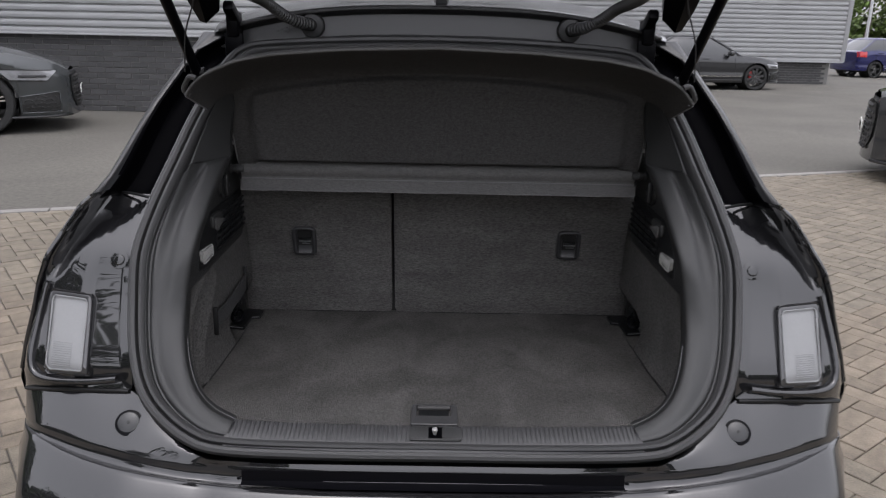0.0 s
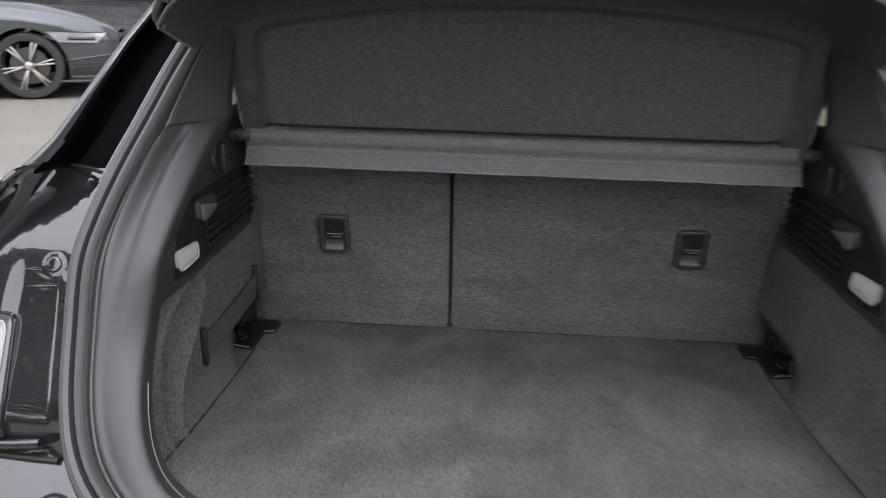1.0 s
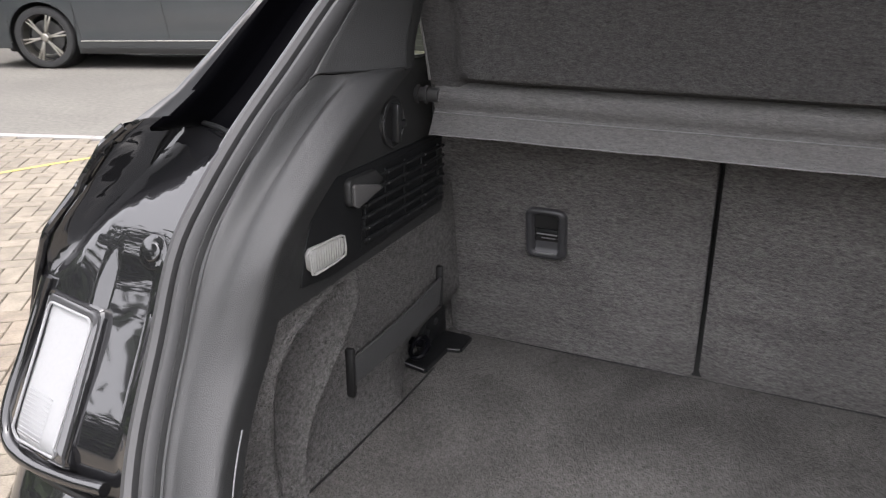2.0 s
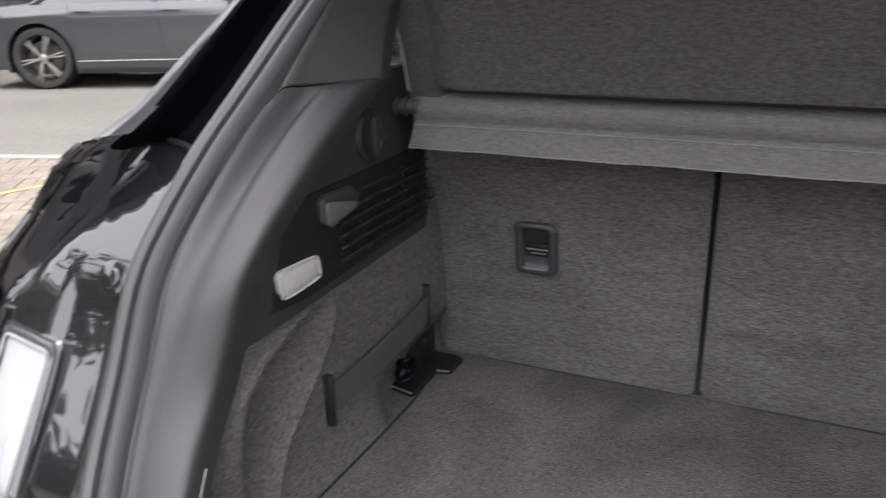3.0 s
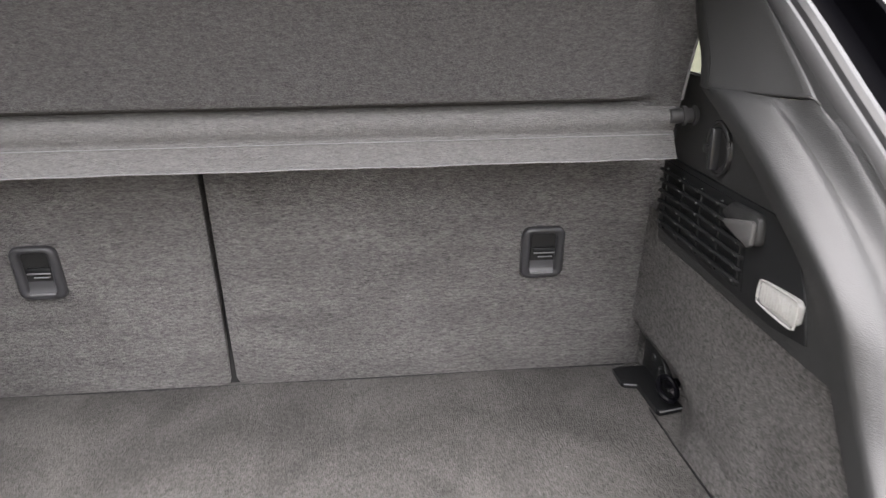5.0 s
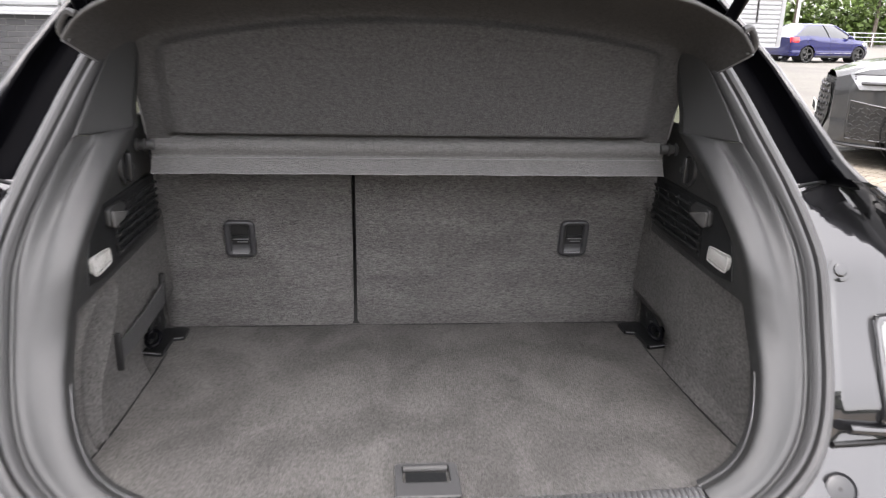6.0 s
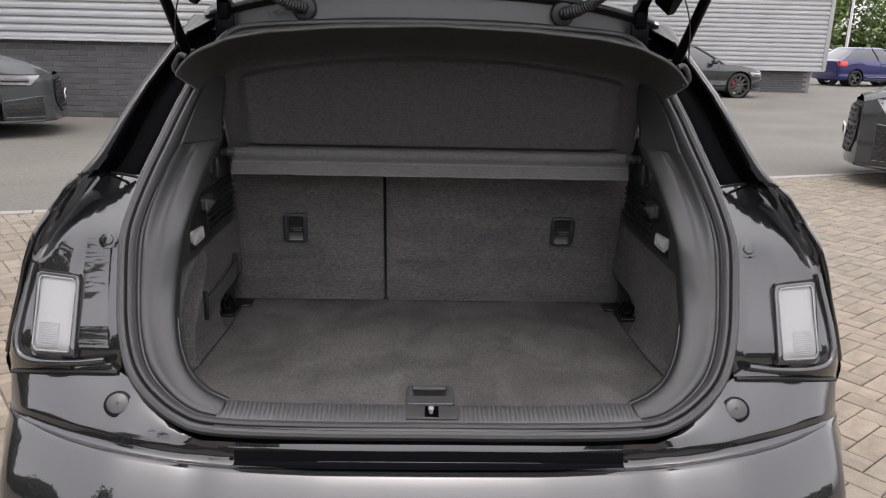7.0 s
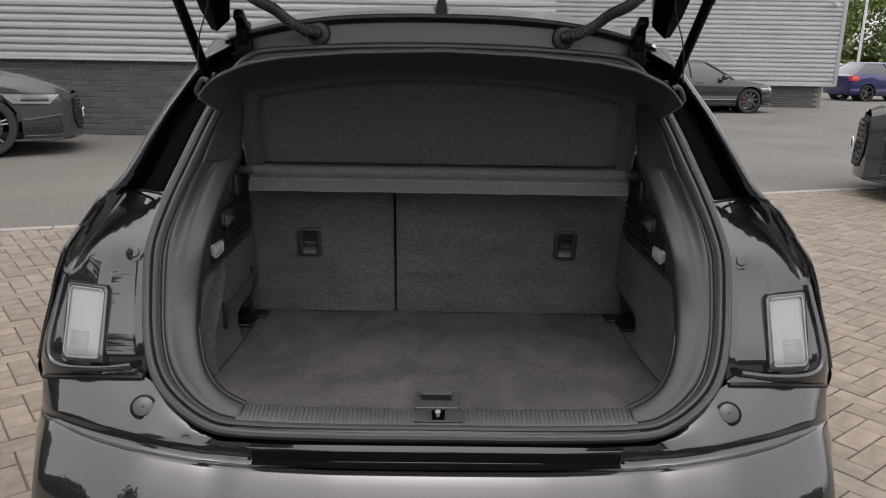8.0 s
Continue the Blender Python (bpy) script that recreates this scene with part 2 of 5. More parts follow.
def frames_of(line, closed=False):
    """For each point: way into the opening and way out of the surface."""
    out, n = [], len(line)
    for i, p in enumerate(line):
        a = line[(i - 1) % n] if closed or i else p
        b = line[(i + 1) % n] if closed or i < n - 1 else p
        t = (b - a).normalized()
        slope = (face_y(p.z + .05) - face_y(p.z - .05)) / .1
        o = Vector((0, -1, slope)).normalized()
        inward = o.cross(t).normalized()
        if inward.dot(Vector((0, .25, 1.0)) - p) < 0:
            inward = -inward
        out.append((inward, inward.cross(t).normalized() if inward.cross(t).dot(o) > 0 else -inward.cross(t).normalized()))
    return out


fr = frames_of(ring, True)
profile = [(-.012, -.008), (-.013, .003), (-.009, .010), (-.003, .012), (.003, .009), (.006, -.002), (.010, .008), (.015, .009), (.020, .005), (.022, -.004), (.016, -.014), (-.004, -.014)]
bm = bmesh.new()
rows = [[p + a * i_ + b * o_ for a, b in profile] for p, (i_, o_) in zip(ring, fr)]
rows.append(rows[0])
part("seal", grid(rows, bm, wrap=True), RUBBER, car, "double-lipped rubber boot seal")

# inner edge of the trim that frames the opening: lower frame, then the pillar cover
INNER = smooth_line([(.384, .020, .664), (.428, .034, .680), (.464, .058, .704), (.490, .094, .742), (.507, .139, .790), (.516, .188, .84), (.514, .214, .89), (.509, .234, .935), (.505, .268, .97),
                     (.502, .318, 1.005), (.499, .360, 1.035), (.495, .416, 1.068), (.490, .481, 1.1025)], 56)
UPPER = smooth_line([(.489, .482, 1.1035), (.492, .490, 1.13), (.492, .506, 1.16), (.491, .519, 1.19), (.484, .550, 1.26), (.467, .582, 1.31), (.44, .60, 1.33)], 24)
i0 = min(range(90), key=lambda i: abs(SEAL[i].x - .388) + (SEAL[i].z > 1))
im = min(range(90), key=lambda i: abs(SEAL[i].z - 1.092) + (SEAL[i].y > .5))
i1 = min(range(90), key=lambda i: (SEAL[i] - Vector((.46, .617, 1.345))).length)
OUT_LOW = smooth_line([SEAL[i] + fr[i][0] * .020 for i in range(i0, im, 2)] + [SEAL[im] + fr[im][0] * .020], 56)
OUT_UP = smooth_line([SEAL[i] + fr[i][0] * .020 for i in range(im, i1 + 1, 2)], 24)


def mirror(rows, s):
    return [[(s * p[0], p[1], p[2]) for p in r] for r in rows]


def trim_rows(outs, ins, shape):
    rows = []
    for a, b in zip(outs, ins):
        slope = (face_y(a.z + .05) - face_y(a.z - .05)) / .1
        o = Vector((0, -1, slope)).normalized()
        w = (b - a).length
        r = [a - o * .008]
        for u, h in shape(a.z):
            r.append(a.lerp(b, u) + o * h * min(1, w / .08))
        r.append(b + Vector((.004, .030, -.004)))
        rows.append(r)
    return rows


def up_shape(z):
    """A valley beside the seal, one crisp ridge, then a flat face turned inwards."""
    k = interp(z, (1.10, 1.25, 1.33), (1, .8, .45))
    return [(u, h * k) for u, h in ((0, 0), (.03, 0), (.06, -.005), (.12, -.005), (.17, .003), (.22, .012), (.27, .0165), (.31, .0170), (.335, .0160), (.355, .0145), (.45, .0115), (.60, .0065), (.75, .0018), (.88, -.0022), (.97, -.005), (1.0, -.006))]


def low_shape(z):
    """A ridge beside the seal and a valley that fades out downwards, then a broad soft face."""
    k = interp(z, (.80, .90, 1.09), (0, .35, 1))
    face = ((0, 0), (.03, .001), (.06, -.004), (.10, -.004 + .001 * k), (.14, .002 + .003 * k), (.18, .005 + .006 * k), (.23, .006 + .006 * k), (.27, .006 + .004 * k), (.32, .007 - .002 * k), (.38, .009 - .009 * k),
            (.45, .011 - .012 * k), (.50, .012 - .009 * k), (.56, .013 - .004 * k), (.62, .014 - .001 * k), (.72, .0145), (.86, .0140), (.95, .0125), (.985, .0095), (1.0, .003))
    # the last stretch leans back to meet the foot of the pillar cover
    m, top = ease((z - 1.068) / .028), up_shape(1.10)
    us, hs = [u for u, h in top], [h for u, h in top]
    return [(u, h + (interp(u, us, hs) - h) * m) for u, h in face]


SIDE_X = .517
for s in SIDES:
    t = part("boot_side_trim", grid(mirror(trim_rows(OUT_LOW, INNER, low_shape), s)), TRIM, car, "grained dark grey plastic boot frame trim")
    u = part("pillar_trim", grid(mirror(trim_rows(OUT_UP, UPPER, up_shape), s)), TRIM, car, "grained dark grey plastic pillar cover")
    # thin pale tube paints the shiny highlight on the trim's lower edge
    edge_pts = [p + Vector((.002, .012, -.002)) for p in INNER if p.z < .785]
    part("inner_edge_glint", tube([Vector((s * p.x, p.y, p.z)) for p in edge_pts], .0016, 6), PALE_EDGE, t, "painted highlight along the frame trim's inner edge")
    # faces that run forward along the side of the boot
    rows = []
    for p in INNER:
        if p.z < .86:
            continue
        y0, y1 = p.y, .66
        rows.append([(s * interp(v, (y0, y0 + .010, y0 + .04, y1), (p.x, p.x + .003, SIDE_X, SIDE_X + .004)), v, p.z + .004) for v in np.linspace(y0, y1, 14)])
    part("side_panel", grid(rows), TRIM, t)
    top = [(s * x, y, 1.104) for x, y in ((.536, .41), (.522, .43), (.503, .459), (.492, .483), (.503, .494), (.517, .51), (.518, .56), (.518, .605))]
    part("panel_top", grid([top, [(s * .57, max(y, .40), 1.106) for x, y, z in top]]), TRIM, t)
    rows = []
    for p in UPPER:
        rows.append([(s * (p.x + a), p.y + b, p.z + .002) for a, b in ((0, 0), (.0015, .003), (.006, .006), (.016, .009), (.05, .014))])
    part("pillar_side", grid(rows), TRIM, u)
    def even(r, n=18):
        return smooth_line([(s * q[0], q[1], q[2]) for q in r[1:-1]], n)
    fa, fb = even(trim_rows(OUT_LOW[-1:], INNER[-1:], low_shape)[0]), even(trim_rows(OUT_UP[:1], UPPER[:1], up_shape)[0])
    part("trim_joint", grid([[p + Vector((0, .002, 0)) for p in fa], [p.lerp(q, .5) + Vector((0, .010, 0)) for p, q in zip(fa, fb)], [p + Vector((0, .002, 0)) for p in fb]]), TRIM, u)
    part("trim_gap", tube(smooth_line([p + Vector((0, -.0012, .0002)) for p in fb[3:]] + [(s * .503, .488, 1.1045), (s * .512, .53, 1.1045), (s * .513, .60, 1.1045)], 40), .0013, 6), BLACK, u)


# ---- boot interior ----
def floor_z(y):
    return .649 - .0573 * (y - .05)


rows = []
for y in np.linspace(.012, .765, 26):
    w = interp(y, (.012, .06, .10, .14, .2, .77), (.40, .46, .50, .53, .545, .56))
    rows.append([(w * q, y, floor_z(y) + .0015 * math.sin(9 * q + 4 * y) * math.sin(11 * y)) for q in np.linspace(-1, 1, 40)])
rows.append([(x, y, z - .02) for x, y, z in rows[-1]])
part("boot_floor", grid(rows), FLOOR_CARPET, car, "grey carpeted boot floor, brushed in patches")

for s in SIDES:
    rows = []
    for z in np.linspace(.58, .90, 90):
        r = []
        y_in = interp(z, [p.z for p in INNER], [p.y for p in INNER]) + .012
        for y in np.linspace(y_in, .775, 150):
            d = 0
            if s < 0:
                # hollow: steep behind its rear edge, running out to a soft raised lip
                lip = interp(z, (.60, .66, .687, .726, .757, .79, .815, .843, .858), (.215, .238, .253, .280, .317, .357, .379, .388, .380))
                near = interp(z, (.60, .72, .77, .805, .83, .848, .858), (.205, .212, .217, .230, .260, .310, .378))
                u = (y - near) / max(.004, lip - near)
                deep = max(0, min(1, (.862 - z) / .018)) * max(0, min(1, (z - .615) / .05))
                if 0 < u < 1:
                    m = min(1, u / .42)
                    d = .085 * deep * min(1, (lip - near) / .08) * m * (2 - m) * min(1, (1 - u) / .58)
                d -= .006 * deep * math.exp(-((y - near + .012) / .010) ** 2)
                d -= .0075 * deep * math.exp(-((y - lip - .006) / .010) ** 2)
            else:
                e = ((y - .25) / .12) ** 2 + ((z - .74) / .12) ** 2
                d = .006 * max(0, min(1, (1.1 - e) / .6))
            x = interp(z, (.58, .625, .66, .70, .90), (.494, .497, .515, .522, .522)) + .012 * max(0, min(1, (y - .3) / .3)) * max(0, min(1, (.69 - z) / .06))
            x += .042 * max(0, min(1, (y - .48) / .10)) * max(0, min(1, (.705 - z) / .06))
            r.append((s * (x + d + .004 * max(0, (.16 - y) / .1)), y, z))
        rows.append(r)
    part("side_carpet", grid(rows), SIDE_SHADED, car, "grey felt side lining of the boot, darkened for its shade")
    # added panel that closes the corner where light would leak in
    part("corner_leak_stop", box((s * .575, .772, .67), (.09, .012, .24), .002), SIDE_SHADED, car)


def seat_y(z):
    return .757 - .19 * (z - .608)


for x0, x1, name in ((-.545, -.127, "narrow"), (-.119, .545, "wide")):
    rows = []
    n = 26
    for z in np.linspace(.585, 1.10, 22):
        r = [(x0, seat_y(z) + .06, z)]
        for q in np.linspace(0, 1, n):
            x = x0 + q * (x1 - x0)
            e = min(x - x0, x1 - x)
            r.append((x, seat_y(z) + .010 * max(0, 1 - e / .010) ** 2, z))
        r.append((x1, seat_y(z) + .06, z))
        rows.append(r)
    rows.append([(x, y + .06, z + .01) for x, y, z in rows[-1]])
    seat = part("seat_back", grid(rows), CARPET, car, "%s folding rear seat back covered in grey carpet" % name)
    lx = -.3655 if x0 < -.5 else .3635
    rot = Matrix.Rotation(.19, 4, "X")
    yc, zc = seat_y(.831), .831
    def at_seat(c, s_, bev, b=None):
        return box((lx + c[0], yc + c[1] - .19 * c[2], zc + c[2]), s_, bev, b, Matrix.Rotation(math.atan(.19), 4, "X"))
    b = bmesh.new()
    rim = round_rect(-.0325, -.0430, .0325, .0430, .014, 7)
    hole = round_rect(-.0190, -.0325, .0190, .0325, .007, 7)
    rows = []
    for off, k in ((.004, 0), (-.005, 0), (-.0085, .08), (-.0105, .25), (-.0112, .5), (-.0105, .75), (-.0080, .92), (-.004, 1), (-.0004, 1)):
        rows.append([(lx + u + (p - u) * k, yc - .19 * (v + (w - v) * k) + off, zc + v + (w - v) * k) for (u, v), (p, w) in zip(rim, hole)])
    latch = part("seat_latch", grid(rows, b, wrap=True), LATCH_RIM, seat, "dark grey plastic seat release latch with a raised rim")
    # black plate before the seat face paints the dark inside of the latch
    part("latch_hole_shade", at_seat((0, -.0008, 0), (.044, .002, .07), 0), BLACK, latch)
    part("latch_lever", at_seat((.002, -.0045, .004), (.034, .006, .011), .0025), DARK_TRIM, latch)
    ramp = grid([[(lx + u, yc - .19 * v + o, zc + v) for u in np.linspace(-.0185, .0185, 6)] for v, o in ((-.012, -.0015), (-.018, -.0025), (-.024, -.004), (-.029, -.006), (-.0325, -.0085))])
    part("latch_ramp", ramp, LATCH_RIM, latch)
    # pale bars paint the glossy highlights on tab, lever and lip
    part("tab_glint", at_seat((.004, -.0060, -.0065), (.022, .0022, .0022), .0008), PALE_EDGE, latch)
    part("lever_glint", at_seat((.002, -.0080, .0005), (.033, .0022, .0024), .0008), PALE_EDGE, latch, "pale line painted as the lever's highlight")
    part("lip_glint", at_seat((0, -.0102, -.0330), (.034, .003, .0022), .0008), PALE_EDGE, latch)

for s in SIDES:
    pts = []
    for y in np.linspace(.10, .60, 18):
        z = floor_z(y)
        pts.append(Vector((s * (interp(z, (.58, .625, .66), (.494, .497, .515)) + .012 * max(0, min(1, (y - .3) / .3)) * max(0, min(1, (.69 - z) / .06)) - .001), y, z + .0005)))
    part("floor_joint", tube(pts, .0016, 6), BLACK, car)
part("floor_joint", tube([Vector((x, seat_y(floor_z(.757)) - .0015, floor_z(.757) + .0005)) for x in np.linspace(-.52, .52, 20)], .0014, 6), BLACK, car)
part("seat_gap", box((-.123, .775, .84), (.03, .02, .5)), BLACK, car)

# scuff plate with ribs
rows = []
n_rib = 90
GROOVE = (-.0020, -.0003, .0003, .0005, .0003, -.0003)
for v, (y, z) in enumerate(((-.036, .638), (-.030, .6455), (-.022, .6505), (-.006, .656), (.010, .661), (.020, .662), (.026, .658), (.028, .640))):
    r = []
    for i in range(n_rib * 6 + 1):
        x = -.396 + .792 * i / (n_rib * 6)
        h = GROOVE[i % 6] if 3 <= v <= 6 else 0
        bow = .006 * (x / .386) ** 2
        r.append((x, y + bow, z + h + .004 * (x / .386) ** 4))
    rows.append(r)
SCUFF = mat("ribbed_sill_plastic", (0.043, 0.043, 0.044), 0.44, vary=0.1, bump=0.2, fine=900)
scuff = part("scuff_plate", grid(rows), SCUFF, car, "ribbed dark plastic load sill plate")
hs = round_rect(-.046, -.0195, .051, .0115, .004)
b = bmesh.new()
def sill_z(y):
    return .651 + (y + .02) * .33
rows = []
for off, pts in ((-.006, hs), (.0035, hs), (.004, [(.0025 + (u - .0025) * .95, -.004 + (v + .004) * .9) for u, v in hs])):
    rows.append([(u, v, sill_z(v) + off) for u, v in pts])
grid(rows, b, wrap=True)
b.faces.new([b.verts.new((p[0], p[1], p[2])) for p in rows[-1]])
lock = part("lock_cover", b, TRIM, scuff, "black latch cover in the sill")
# thin black sheet on the cover paints the shade inside the lock's opening
part("lock_hole_shade", box((.002, -.0035, sill_z(-.0035) + .0042), (.026, .026, .002), 0, None, Matrix.Rotation(.32, 4, "X")), SHADE_BLACK, lock)
st = cyl((.001, -.005, .655), (.001, -.009, .6690), .0038, .0038, 14)
st = cyl((.001, -.0085, .6680), (.001, -.0095, .6735), .0057, .0050, 14, st, .001)
part("striker", st, STRIKER, lock, "bright steel lock striker")
for k in range(12):
    if 3 <= k <= 6:
        continue
    x = -.043 + .0083 * k
    part("print_bar", box((x + .0025, -.0168, sill_z(-.0168) + .0048), (.005, .0022, .001)), LIGHT_GREY, lock)

# floor handle
hb = bmesh.new()
def ring_rect(x0, y0, x1, y1, r, dz):
    return [(u, v, floor_z(v) + dz) for u, v in round_rect(x0, y0, x1, y1, r)]
rows = [ring_rect(-.047, .034, .046, .124, .006, -.004), ring_rect(-.047, .034, .046, .124, .006, .0065), ring_rect(-.0455, .0355, .0445, .1225, .005, .008),
        ring_rect(-.037, .070, .034, .118, .005, .008), ring_rect(-.035, .072, .032, .116, .005, -.004)]
grid(rows, hb, wrap=True)
hb.faces.new([hb.verts.new(p) for p in rows[-1]])
handle = part("floor_handle", hb, SCUFF, car, "recessed dark grey plastic floor handle", angle=30)
# the bar's glossy highlight is given as a paler grey
part("handle_bar", box((-.0015, .111, floor_z(.111) + .006), (.067, .009, .007), .003), LIGHT_GREY, handle)
part("handle_recess", box((-.0015, .090, floor_z(.090) + .0022), (.060, .026, .001)), DARK_TRIM, handle)

# ---- parcel shelf, folded up on its pivots: an almost upright field under a rear edge that reaches out like a hood ----
shelf = thing("parcel_shelf", (0, .57, 1.05), "dark grey fabric parcel shelf tilted up on its pivots", "shelf")


def shelf_edge(x):
    return interp(abs(x), (0, .2, .35, .43, .50, .535, .552), (.300, .2935, .281, .266, .2375, .212, .191))


def shelf_half(z):
    return interp(z, (1.056, 1.09, 1.12, 1.148, 1.176, 1.19, 1.204, 1.233, 1.247, 1.4), (.496, .498, .500, .503, .508, .516, .526, .549, .552, .552))


def field_top(x):
    return 1.286 - .044 * min(1.25, abs(x) / .44) ** 2.2


def upright_y(z):
    return .572 - .20 * (z - 1.056)


def field_lift(x, z):
    """The pressed field with rounded corners, and the groove under it."""
    dx, lo, hi = .448 - abs(x), z - 1.0775, field_top(x) - z
    rr = .022
    d = min(dx, lo, hi)
    if dx < rr and min(lo, hi) < rr:
        d = rr - math.hypot(rr - dx, rr - min(lo, hi))
    k = (d + .009) / .015 if hi < min(dx, lo) else (d + .016) / .026 if dx < lo else (d + .006) / .010
    return .017 * ease(k) - .012 * math.exp(-((z - 1.0735) / .0045) ** 2) * ease((.458 - abs(x)) / .02)


rows = []
NU, NH = 96, 40
for i in range(NU + NH + 1):
    r = []
    for q in np.linspace(-1, 1, 97):
        e = shelf_edge(q * .552)
        ry, rz = .382 - .45 * (e - .191), 1.056 + e
        w = ease((abs(q) - .82) / .18)
        zk = min(field_top(q * .50) + .010, rz - .012) * (1 - w) + (rz - .072) * w
        if i <= NU:
            z = 1.056 + (zk - 1.056) * i / NU
            x = q * shelf_half(z)
            r.append((x, upright_y(z) - field_lift(x, z), z))
        else:
            t_ = (i - NU) / NH
            ky, x0 = upright_y(zk) - field_lift(q * shelf_half(zk), zk), shelf_half(zk)
            cy, cz = ky - (.16 + .34 * w) * (ky - ry), zk + (.62 - .12 * w) * (rz - zk)
            y = (1 - t_) ** 2 * ky + 2 * t_ * (1 - t_) * cy + t_ * t_ * ry
            z = (1 - t_) ** 2 * zk + 2 * t_ * (1 - t_) * cz + t_ * t_ * rz
            r.append((q * (x0 + (.552 - x0) * t_ ** .8), y, z))
    rows.append(r)
RIM_ROW = [Vector(p) for p in rows[-1]]
SIDE_LINE = {-1: [Vector(r[0]) for r in rows[16::8]], 1: [Vector(r[-1]) for r in rows[16::8]]}
back = [[(p[0], p[1] + .014, p[2] + .010) for p in r] for r in rows[:NU + 20:3]]
# rolled rear edge
last = rows[-1]
rows.append([(x, y - .001, z + .004) for x, y, z in last])
rows.append([(x, y + .004, z + .008) for x, y, z in last])
rows.append([(x, y + .014, z + .010) for x, y, z in last])
part("shelf_panel", grid(rows), SHELF, shelf, "moulded felt shelf panel with a pressed centre field", solid=0)
part("shelf_back", grid(back), SHELF, shelf)
rim = smooth_line(RIM_ROW[::2], 120)
# piping takes a lighter grey to paint the sky's gleam along the rim
part("rear_edge", tube([p + Vector((0, -.0015, .003)) for p in rim], .0032, 8), LIGHT_GREY, shelf, "edge piping, greyed as if catching the sky")
for s in SIDES:
    part("side_binding", tube([p + Vector((s * .0005, -.001, 0)) for p in SIDE_LINE[s]], .0016, 6), PALE_EDGE, shelf, "pale frayed side binding")
    tip = smooth_line([(s * .522, .366, 1.286), (s * .538, .372, 1.288), (s * .556, .386, 1.262), (s * .546, .392, 1.247)], 20)
    part("lifting_eye", tube(tip, .0060, 8), RUBBER, shelf, "plastic corner eye for the lifting cord")
    pin = cyl((s * .482, .566, 1.056), (s * .523, .570, 1.056), .0095, n=16, bevel=.001)
    pin = cyl((s * .498, .567, 1.056), (s * .503, .567, 1.056), .0125, n=16, bm=pin)
    pin = cyl((s * .512, .567, 1.056), (s * .516, .567, 1.056), .0125, n=16, bm=pin)
    part("pivot_pin", pin, RUBBER, shelf, "dark pivot pin of the shelf")
    part("pivot_block", box((s * .490, .578, 1.042), (.014, .018, .030), .004), DARK_TRIM, shelf)
def hem(q):
    """The free edge of the flap, slightly wavy and a little frayed."""
    return .0006 * math.sin(14 * q) + .0004 * math.sin(31 * q) + .0004 * math.sin(173 * q) * math.sin(57 * q)


rows = []
for q in np.linspace(-1, 1, 140):
    x, w = q * .4905, hem(q)
    rows.append([(x, .5790, 1.0745), (x, .5725, 1.0710), (x, .5672, 1.0660), (x, .5630, 1.0600), (x, .5612, 1.0535), (x, .5625, 1.0475), (x, .5655, 1.0420), (x, .5680, 1.0385), (x, .5675 + .3 * w, 1.0360), (x, .5655 + .4 * w, 1.0338), (x, .5648 + .5 * w, 1.0326), (x, .5570 + .7 * w, 1.0195), (x, .5485 + w, 1.0065 + .4 * w), (x, .5515 + w, 1.0055 + .4 * w), (x, .572, 1.028)])
flap = part("shelf_flap", grid(rows), FLAP_LIT, shelf, "soft hanging fabric flap with a stitched hem", angle=60)
part("hem_edge", tube([Vector((q * .4905, .5484 + hem(q), 1.0065 + .4 * hem(q))) for q in np.linspace(-1, 1, 180)], .0009, 6), PALE_EDGE, flap, "pale cut edge")
part("hem_stitch", tube([Vector((q * .489, .5644 + .4 * hem(q), 1.0338)) for q in np.linspace(-1, 1, 90)], .0009, 5), PALE_EDGE, flap)

